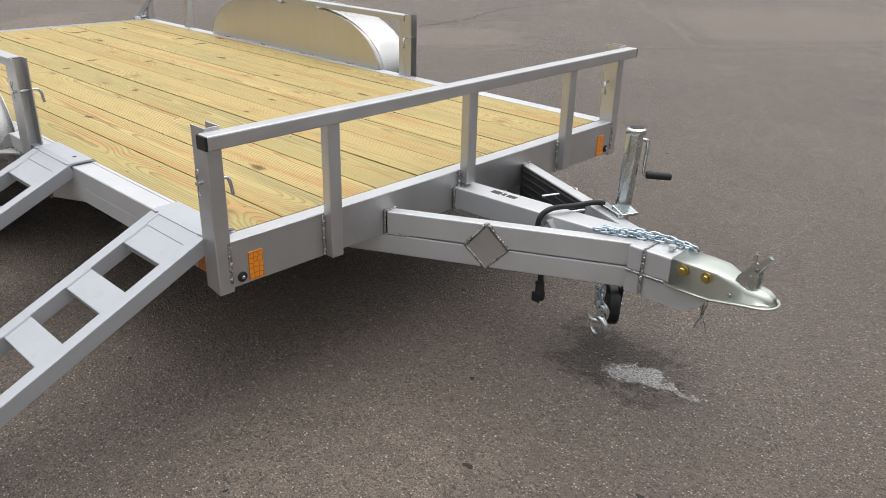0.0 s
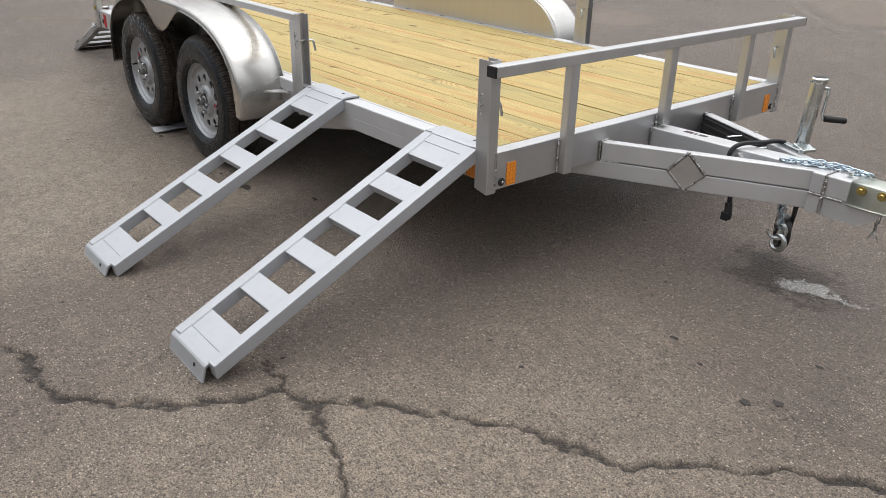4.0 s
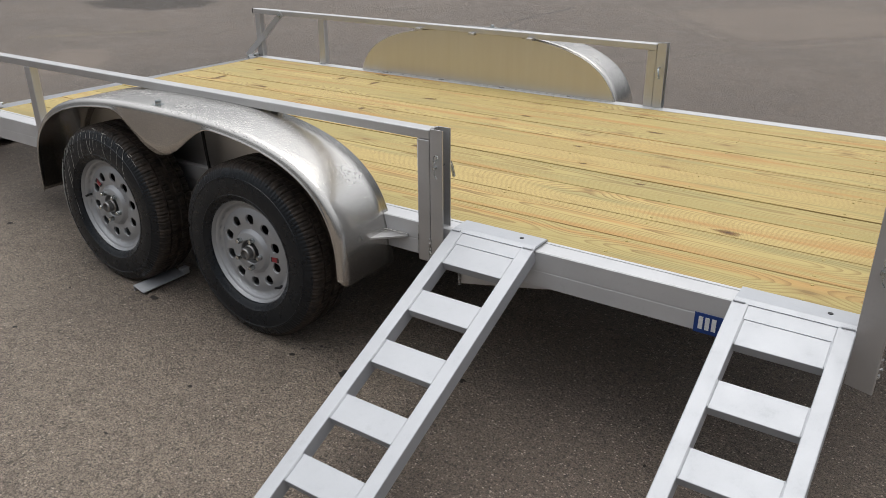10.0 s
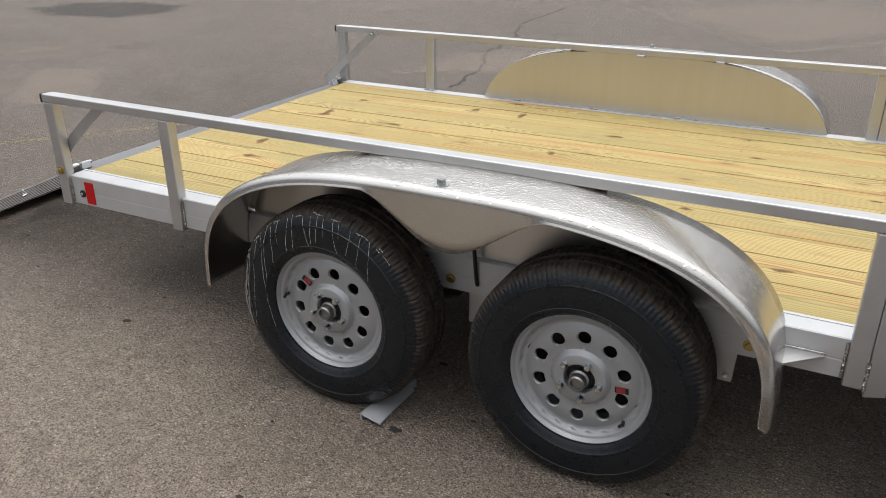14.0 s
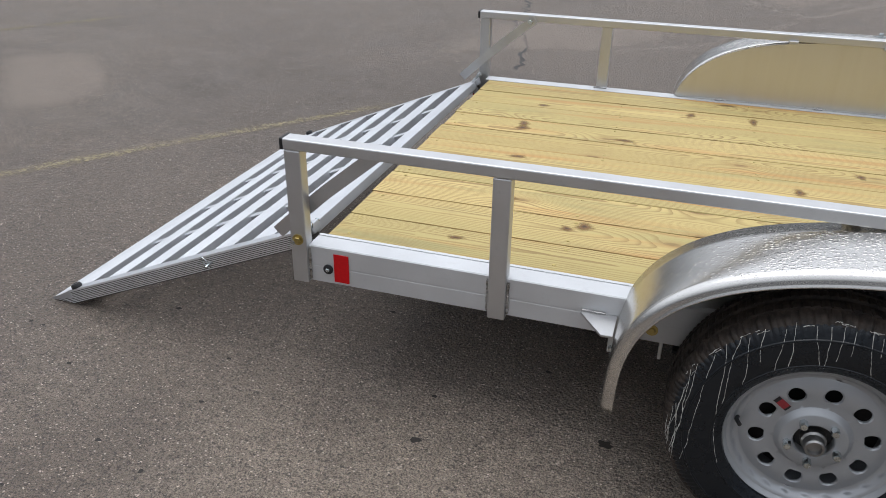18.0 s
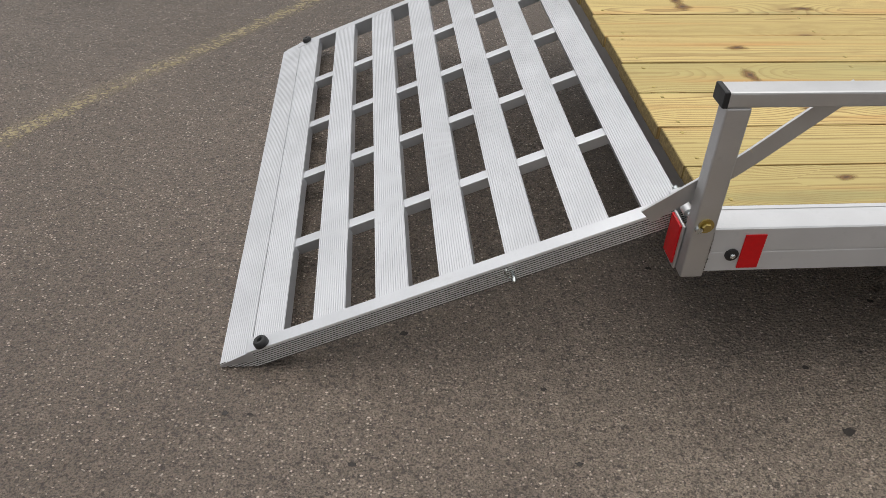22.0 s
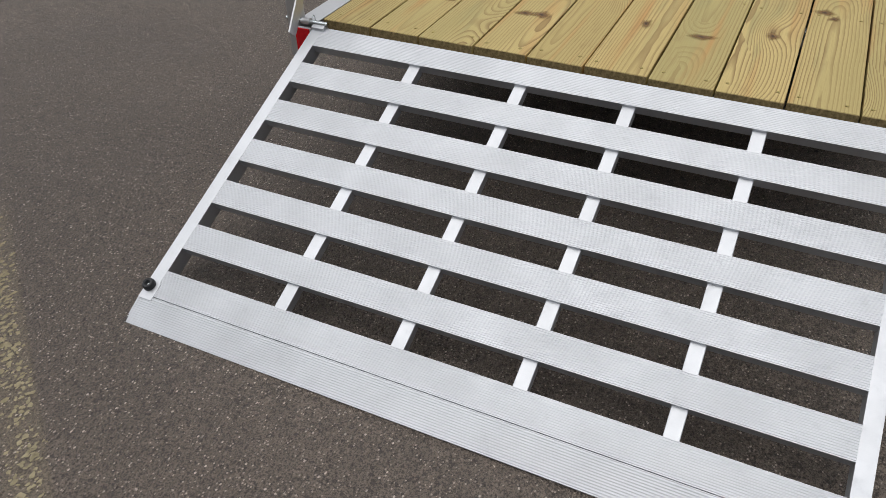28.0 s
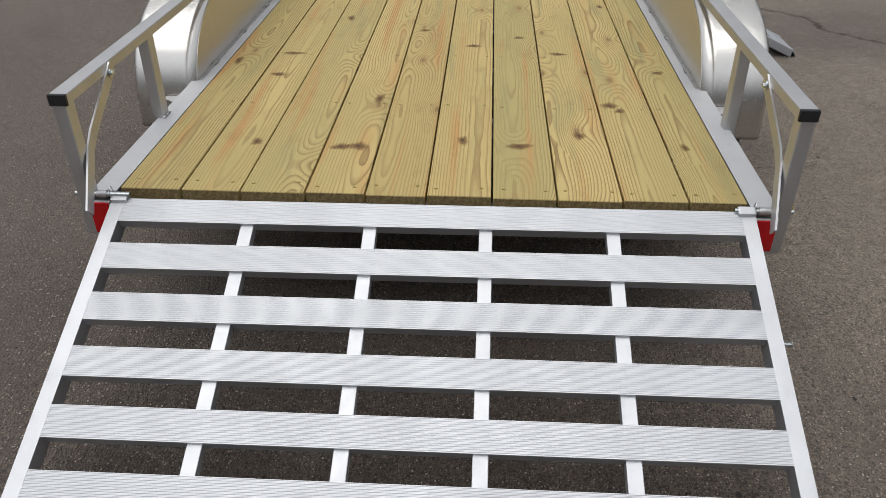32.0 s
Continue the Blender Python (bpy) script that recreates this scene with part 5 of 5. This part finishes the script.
for x in (-0.19, -0.02):
    bm = cyl((0, 0, 0), (0, -0.07, 0), 0.006, 10)
    bmesh.ops.transform(bm, matrix=fm @ Matrix.Translation((x - 0.05, -0.10, 0.440)), verts=bm.verts[:])
    part("u_bolt", bm, ZINC, jack, "", 40)
cm3 = Matrix.Translation((JX + 0.004, JY + 0.02, 0.062)) @ Matrix.Rotation(radians(-52), 4, "Z")
cz = ground_z(JX) + 0.074
wheel_bm = lathe([(0.0, 0.022), (0.030, 0.022), (0.034, 0.014), (0.060, 0.014), (0.066, 0.022), (0.076, 0.024), (0.082, 0.016), (0.082, -0.016), (0.076, -0.024), (0.066, -0.022), (0.060, -0.014), (0.034, -0.014), (0.030, -0.022), (0.0, -0.022)], 36, None, cm3 @ pose(-0.035, 0, cz) @ Matrix.Diagonal((0.9, 0.9, 0.9, 1)))
part("caster_wheel", wheel_bm, BLACK, jack, "black plastic caster wheel", 35)
for e in (-1, 1):
    fork = extrude([(-0.050, cz - 0.012), (-0.022, cz - 0.012), (0.03, 0.165), (0.03, 0.176), (-0.045, 0.176)], "y", e * 0.028 - 0.002, e * 0.028 + 0.002, None, cm3)
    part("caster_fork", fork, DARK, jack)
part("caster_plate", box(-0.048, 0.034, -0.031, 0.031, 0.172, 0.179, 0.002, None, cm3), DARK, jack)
part("caster_axle", cyl(cm3 @ Vector((-0.035, -0.036, cz)), cm3 @ Vector((-0.035, 0.036, cz)), 0.008, 12), ZINC, jack, "", 40)

# wiring: a black loom over the centre beam, and the hanging plug
part("wiring_loom", sweep([(4.585, -0.055, 0.30), (4.592, -0.062, 0.42), (4.598, -0.050, 0.462), (4.62, -0.010, 0.480), (4.65, 0.06, 0.474), (4.68, 0.13, 0.478), (4.70, 0.165, 0.472)], 0.0095, 10, smooth_steps=2), BLACK, trailer, "black wiring loom", 60)
plug = part("wiring_plug", lathe([(0.0, 0.0), (0.016, 0.0), (0.018, 0.004), (0.018, 0.026), (0.0155, 0.030), (0.014, 0.062), (0.010, 0.070), (0.009, 0.100), (0.0, 0.100)], 24, None, pose(4.668, -0.125, 0.198, 90, 0, 0)), BLACK, trailer, "black trailer plug", 40)
part("plug_neck", sweep([(4.668, -0.125, 0.290), (4.664, -0.12, 0.31), (4.65, -0.10, 0.34)], 0.009, 12, smooth_steps=1), BLACK, plug, "", 40)
part("plug_flap", box(4.652, 4.684, -0.148, -0.143, 0.196, 0.230, 0.003), BLACK, plug)
part("plug_clip", box(4.660, 4.676, -0.145, -0.136, 0.256, 0.270, 0.003), BLACK, plug)


# safety chains


def link_mesh(length, width, r):
    pts = []
    for k in range(20):
        a = k * math.tau / 20
        pts.append((math.cos(a) * width / 2 + 0, math.sin(a) * width / 2 + math.copysign((length - width) / 2, math.sin(a)), 0))
    return mesh_of("link", sweep(pts, r, 7, close=True), ZINC_BLUE, 60)


LINK = link_mesh(0.034, 0.020, 0.0034)


def chain(path, parent):
    pts = [Vector(p) for p in path]
    run, k = 0.0, 0
    for p, q in zip(pts, pts[1:]):
        d = (q - p)
        n = max(1, round(d.length / 0.0262))
        for i in range(n):
            c = p.lerp(q, (i + 0.5) / n)
            x = d.normalized()
            u = Vector((0, 0, 1)) if abs(x.z) < 0.8 else Vector((1, 0, 0))
            sd = x.cross(u).normalized()
            up = sd.cross(x)
            twist = radians(45 if k % 2 else -45) + rng.uniform(-0.3, 0.3)
            a, b = sd * math.cos(twist) + up * math.sin(twist), -sd * math.sin(twist) + up * math.cos(twist)
            ob = part("link", LINK, None, parent)
            ob.matrix_local = Matrix.Translation(c) @ Matrix((a, x, b)).transposed().to_4x4()
            k += 1


anchor = part("safety_chain", cyl((5.045, 0.000, 0.462), (5.045, 0.000, 0.474), 0.012, 16), ZINC, trailer, "blue-zinc safety chains with hooks", 40)
chain([(5.09, 0.040, 0.466), (5.00, 0.036, 0.467), (4.92, 0.010, 0.466), (4.84, -0.025, 0.468), (4.80, -0.04, 0.464)], anchor)
chain([(5.10, 0.052, 0.462), (5.00, 0.050, 0.468), (4.93, 0.028, 0.472), (4.86, 0.000, 0.466), (4.81, -0.012, 0.462)], anchor)
chain([(4.832, -0.030, 0.340), (4.834, -0.032, 0.238)], anchor)
chain([(4.856, -0.050, 0.340), (4.856, -0.052, 0.205)], anchor)


def hook(at, turn):
    pts = []
    for k in range(15):
        a = radians(100 - k * 20)
        pts.append((0.026 * math.cos(a), 0, -0.045 + 0.026 * math.sin(a)))
    pts = [(0, 0, 0.0), (0, 0, -0.014)] + pts
    radii = [0.006, 0.007] + [0.0085 if k < 9 else 0.0085 - (k - 8) * 0.0009 for k in range(15)]
    bm = sweep(pts, 0.008, 10, radii=radii)
    sweep([(0.004 + 0.010 * math.cos(a), 0, 0.006 + 0.010 * math.sin(a)) for a in [k * math.tau / 14 for k in range(14)]], 0.004, 8, bm, close=True)
    bmesh.ops.transform(bm, matrix=Matrix.Translation(at) @ pose(0, 0, 0, 0, 0, turn) @ Matrix.Diagonal((1.25, 1.25, 1.25, 1)), verts=bm.verts[:])
    part("chain_hook", bm, ZINC, anchor, "zinc safety hook", 60)


hook((4.834, -0.032, 0.236), 20)
hook((4.856, -0.052, 0.200), -10)
# thin wire bundle hanging under the coupler
bm = bmesh.new()
for k in range(6):
    a = k * 1.05
    dx, dy = 0.019 * math.cos(a), 0.019 * math.sin(a)
    sweep([(5.185, -0.04, 0.385), (5.185 + dx * 0.8, -0.04 + dy * 0.8, 0.350), (5.186, -0.04, 0.312), (5.186 + dx, -0.04 + dy, 0.262 + 0.008 * (k % 3))], 0.0015, 5, bm, smooth_steps=1)
wire = part("cable_bundle", bm, ZINC, trailer, "thin wire bundle tied with a black tie", 60)
part("cable_tie", cyl((5.186, -0.04, 0.310), (5.186, -0.04, 0.315), 0.004, 10), BLACK, wire)

# the whole drawbar stands a little further forward
for ob in trailer.children:
    if ob.name.split(".")[0] in ("tongue_nose", "coupler", "jack", "wiring_loom", "wiring_plug", "safety_chain", "cable_bundle"):
        ob.location.x += 0.018

# ---- loading ramps hooked on the side ----
RA = radians(25.2)


def loading_ramp(x0, x1, name_label):
    """A ramp leaning from the side channel to the asphalt; origin at its foot."""
    w = x1 - x0
    foot_y = -2.128
    xm = (x0 + x1) / 2
    root = tagged(empty("loading_ramp", pose(xm, foot_y, ground_z(xm))), name_label, "ramp", "loading ramps")
    # local axes: u across, v up the slope from the top edge downwards
    top = Vector((0, 1.120, TOP + 0.012 - ground_z(xm)))
    m = Matrix.Translation(top) @ Matrix(((1, 0, 0), (0, -math.cos(RA), math.sin(RA)), (0, -math.sin(RA), -math.cos(RA)))).to_4x4() @ Matrix.Diagonal((1, 1, -1, 1))

    def rp(name, bm, label="", smooth=False):
        bmesh.ops.transform(bm, matrix=m, verts=bm.verts[:])
        return part(name, bm, ALU_RAMP, root, label, smooth)
    L, RW = 1.192, 0.044
    for e in (-1, 1):
        a, b = sorted((e * w / 2, e * (w / 2 - RW)))
        bm = box(a, b, 0.012, L, -0.048, 0.0, 0.003)
        for v in bm.verts:
            if v.co.y > L - 0.02:
                v.co.y -= v.co.z * 0.30
        rail = rp("ramp_rail", bm)
    for k in range(6):
        s0 = 0.060 + k * 0.2005
        rung = rp("rung", box(-w / 2 + 0.037, w / 2 - RW, s0, s0 + 0.085, -0.036, -0.005, 0.002))
        for e in (-1, 1):
            xw = e * (w / 2 - RW)
            p0, p1 = m @ Vector((xw, s0 + 0.002, -0.005)), m @ Vector((xw, s0 + 0.083, -0.005))
            weld(p0, p1, rung, 0.0034, ALU_RAMP)
    rp("top_plate", box(-w / 2 + 0.037, w / 2 - RW, 0.010, 0.061, -0.012, -0.003, 0.001))
    # hook that lies on the flange of the side channel
    z0 = top.z
    hk = [(1.108, z0 - 0.006), (1.126, z0), (1.196, z0), (1.206, z0 - 0.008), (1.206, z0 - 0.022), (1.199, z0 - 0.022), (1.199, z0 - 0.009), (1.194, z0 - 0.007), (1.126, z0 - 0.007), (1.110, z0 - 0.014)]
    ob = part("hook_plate", extrude(hk, "x", -w / 2 + 0.004, w / 2 - 0.002), ALU_RAMP, root, "bent hook plate over the channel")
    # no hole is cut: a black disc paints in its shade
    part("bolt_hole", cyl((w / 2 - 0.07, 1.160, z0 - 0.003), (w / 2 - 0.07, 1.160, z0 + 0.0012), 0.007, 16), BLACK, ob)
    # foot plate bent flat to the ground
    s1 = m @ Vector((0, 1.148, -0.004))
    s2 = m @ Vector((0, 1.204, -0.004))
    ft = [(s1.y, s1.z), (s2.y, s2.z), (s2.y - 0.006, s2.z - 0.006), (0.014, 0.004), (0.012, 0.001), (0.019, 0.001), (s2.y - 0.001, s2.z - 0.010), (s1.y, s1.z - 0.006)]
    ft_ob = part("foot_plate", extrude(ft, "x", -w / 2 + 0.002, w / 2 - 0.036), ALU_RAMP, root, "bent foot plate on the asphalt")
    hole = Vector((w / 2 - 0.105, s2.y - 0.012, (s2.z - 0.006) * 0.62))
    # black disc again, for the shade of a hole in the foot plate
    part("bolt_hole", cyl(hole + Vector((0, 0.006, -0.002)), hole + Vector((0, -0.0015, 0.0006)), 0.0065, 16), BLACK, ft_ob)
    for e in (-1, 1):
        p0 = m @ Vector((e * (w / 2 - 0.004), 0.012, 0.001))
        p1 = m @ Vector((e * (w / 2 - 0.035), 0.012, 0.001))
        weld(p0, p1, root, 0.0042, ALU_RAMP)
        weld(m @ Vector((e * (w / 2 - 0.006), L - 0.002, 0.0)), m @ Vector((e * (w / 2 - 0.035), L - 0.002, 0.0)), root, 0.0045, ALU_RAMP)
    return root


loading_ramp(2.980, 3.280, "aluminium loading ramp hooked beside the fender post")
loading_ramp(3.868, 4.168, "aluminium loading ramp hooked beside the front corner post")

# ---- things on the asphalt ----
chock = tagged(empty("wheel_chock", pose(1.590, -1.172, ground_z(1.590), 0, 0, 0)), "bent aluminium plate wedged under the rear tyre as chock", "wheel chock")
cm = Matrix.Rotation(radians(86), 4, "Z")
part("plate", box(-0.100, 0.100, -0.036, 0.036, 0.022, 0.027, 0.001, None, cm @ pose(0, 0, 0, 10, -3, 0)), ALU_RAMP, chock)
part("leg", box(-0.100, 0.100, 0.031, 0.036, 0.0, 0.027, 0.001, None, cm), ALU_RAMP, chock)
part("tube_end", box(0.098, 0.135, -0.026, 0.004, 0.014, 0.044, 0.003, None, cm), ALU_RAMP, chock)
# black plate on the closed tube end paints in the shade of a bore
part("tube_bore", box(0.1335, 0.1365, -0.022, 0.000, 0.018, 0.040, 0.0, None, cm), BLACK, chock, "black plate standing for the shade in the tube end")

n = Nodes("pale_residue")
c = n.coords()
f = n.noise(c, 60.0, 5.0, 0.7)
n.bump(f, 0.5, 0.004)
RESIDUE = n.done(n.mix(n.span(f, 0.35, 0.65), (0.22, 0.21, 0.20), (0.55, 0.55, 0.55)), 0.45)
r3 = random.Random(9)
film_ob("spill_residue", [(4.835, 0.045), (4.86, 0.10), (4.93, 0.145), (4.98, 0.17), (5.03, 0.175), (5.06, 0.15), (5.10, 0.125), (5.185, 0.115), (5.195, 0.095), (5.11, 0.07), (5.05, 0.05), (5.0, 0.045), (4.95, 0.005), (4.90, -0.005), (4.86, 0.01)], SPILL_FILM, "pale dried spill on the asphalt under the coupler", 0.003)
drops = []
for k in range(40):
    t3 = r3.random()
    drops.append(blot(4.82 + 0.34 * t3 + r3.gauss(0, 0.02), 0.06 + 0.04 * t3 + r3.gauss(0, 0.045), r3.uniform(0.002, 0.006), r3.uniform(0.002, 0.005), 100 + k, 8, 0.6))
flat_ob("spill_drops", drops, RESIDUE, "pale dried drops round the spill", "spill")
film_ob("damp_patch", blot(4.87, 0.12, 0.30, 0.20, 31, 30, 0.35), DAMP_SOFT, "dark damp speckles around the spill", 0.0018)
film_ob("pale_patch", [(-3.93, 1.75), (-3.41, 2.13), (-2.95, 1.75), (-2.53, 1.29), (-2.60, 0.73), (-2.86, 0.62), (-3.4, 1.15)], PALE_FILM, "pale worn patch on the asphalt")
film_ob("damp_patch", [(-7.2, 4.0), (-6.4, 3.75), (-5.5, 4.1), (-5.2, 4.9), (-5.6, 5.6), (-6.5, 5.5), (-7.3, 4.9)], DAMP_FILM, "dark damp oval on the asphalt")
film_ob("dusty_band", [(-2.81, -1.03), (-2.73, -1.09), (-1.7, 0.45), (-0.68, 1.83), (-0.76, 1.89), (-1.8, 0.52)], TAN_FILM, "tan dust along the worn yellow line", 0.0015)
film_ob("pale_patch", [(-0.2, 9.2), (0.8, 7.9), (1.86, 6.57), (2.4, 7.2), (3.0, 8.0), (4.6, 10.5), (2.0, 12.0)], PALE_FILM, "broad pale patch on the far asphalt")
film_ob("pale_patch", [(-1.1, 3.0), (-0.6, 3.5), (0.3, 3.8), (1.0, 4.9), (0.2, 5.6), (-0.9, 4.6)], PALE_FILM, "faint pale patch beyond the trailer")


def joint(points, width):
    """A pale worn joint line across the asphalt."""
    for p, q in zip(points, points[1:]):
        p, q = Vector(p), Vector(q)
        sd = Vector((p.y - q.y, q.x - p.x)).normalized() * width
        rim = [p.lerp(q, k / 6) + sd for k in range(7)] + [q.lerp(p, k / 6) - sd for k in range(7)]
        film_ob("pale_joint", [(v.x, v.y) for v in rim], SEAM_FILM, "pale worn joint across the far asphalt", 0.002)


joint([(-0.72, 9.56), (2.09, 6.36), (3.3, 8.1), (4.6, 10.2)], 0.07)
joint([(0.28, 3.8), (1.27, 4.71), (2.09, 6.36)], 0.05)
r5 = random.Random(77)
for k in range(46):
    x, y = r5.uniform(-1.6, 5.6), r5.choice((r5.uniform(-2.4, -0.7), r5.uniform(1.3, 4.0)))
    flat_ob("oil_spot", [blot(x, y, r5.uniform(0.005, 0.013), r5.uniform(0.004, 0.009), 300 + k, 12, 0.3)], STAIN, "tiny dark drip mark on the asphalt", "oil spot", 0.002)
stains = [(4.591, -0.338, .012, .009), (4.149, 0.108, .014, .009), (4.872, -0.673, .020, .012), (0.426, -1.177, .020, .014), (0.117, -0.564, .014, .008), (-0.278, -1.023, .010, .007), (-0.237, -1.243, .010, .007), (-0.409, -1.488, .012, .008), (0.723, -0.72, .013, .008), (2.69, -1.235, .045, .028), (1.67, -1.262, .028, .015), (0.945, -1.005, .028, .018), (0.414, -0.97, .012, .008), (5.234, -0.812, .022, .018), (5.303, -0.735, .022, .016), (5.282, -0.428, .018, .010), (3.027, -1.034, .030, .014), (1.635, -0.86, .02, .012)]
for i, (x, y, rx, ry) in enumerate(stains):
    flat_ob("oil_spot", [blot(x, y, rx * 0.8, ry * 0.8, 20 + i, 26, 0.28)], STAIN, "small dark oil spot on the asphalt", "oil spot")


def worn_line(name, p, q, width, n, seed, label):
    """Flakes that are left of a painted line."""
    r2 = random.Random(seed)
    polys = []
    p, q = Vector(p), Vector(q)
    d = (q - p)
    side = Vector((-d.y, d.x)).normalized()
    for _ in range(n):
        t = r2.random()
        keep = 0.5 + 0.5 * math.sin(t * 23 + seed) * math.sin(t * 7 + 1)
        if r2.random() > 0.25 + 0.75 * keep:
            continue
        c = p + d * t + side * r2.gauss(0, width * 0.30)
        r = r2.uniform(0.002, 0.0065)
        polys.append(blot(c.x, c.y, r * r2.uniform(0.8, 1.8), r, r2.randint(0, 9999), 7, 0.6))
    ob = flat_ob(name, polys, YELLOW, label, "road marking", 0.002)
    ob["kind"] = "stuff"


worn_line("worn_yellow_line", (-2.75, -0.95), (-0.75, 1.85), 0.07, 1700, 1, "worn flaking yellow painted line on asphalt")
worn_line("worn_yellow_dash", (-4.75, 1.9), (-4.0, 3.2), 0.08, 1200, 2, "short worn yellow painted dash on asphalt")

# thin far crack beyond the trailer, as dark sunk filler


def far_crack(line, width, seed):
    r2 = random.Random(seed)
    pts = [Vector(p) for p in line]
    fine = []
    for p, q in zip(pts, pts[1:]):
        k = max(2, int((q - p).length / 0.06))
        fine += [p.lerp(q, i / k) + Vector((r2.gauss(0, 0.018), r2.gauss(0, 0.018))) for i in range(k)]
    fine.append(pts[-1])
    bm = bmesh.new()
    prev = None
    for i, p in enumerate(fine):
        t = (fine[min(i + 1, len(fine) - 1)] - fine[max(i - 1, 0)]).normalized()
        sd = Vector((-t.y, t.x)) * width * r2.uniform(0.3, 1.0)
        row = [bm.verts.new((v.x, v.y, ground_z(v.x) + 0.002)) for v in (p + sd, p - sd)]
        if prev:
            bm.faces.new((prev[0], prev[1], row[1], row[0]))
        prev = row
    tagged(new("asphalt_crack", mesh_of("asphalt_crack", bm, STAIN)), "thin wandering dark crack in the asphalt", "crack", kind="structure")


far_crack([(-0.26, 2.95), (-0.37, 3.89), (-0.69, 4.69), (-0.72, 5.5), (-1.07, 6.6), (-1.1, 8.5)], 0.020, 3)
far_crack([(3.0, -3.1), (2.4, -3.7), (1.6, -4.1)], 0.012, 4)
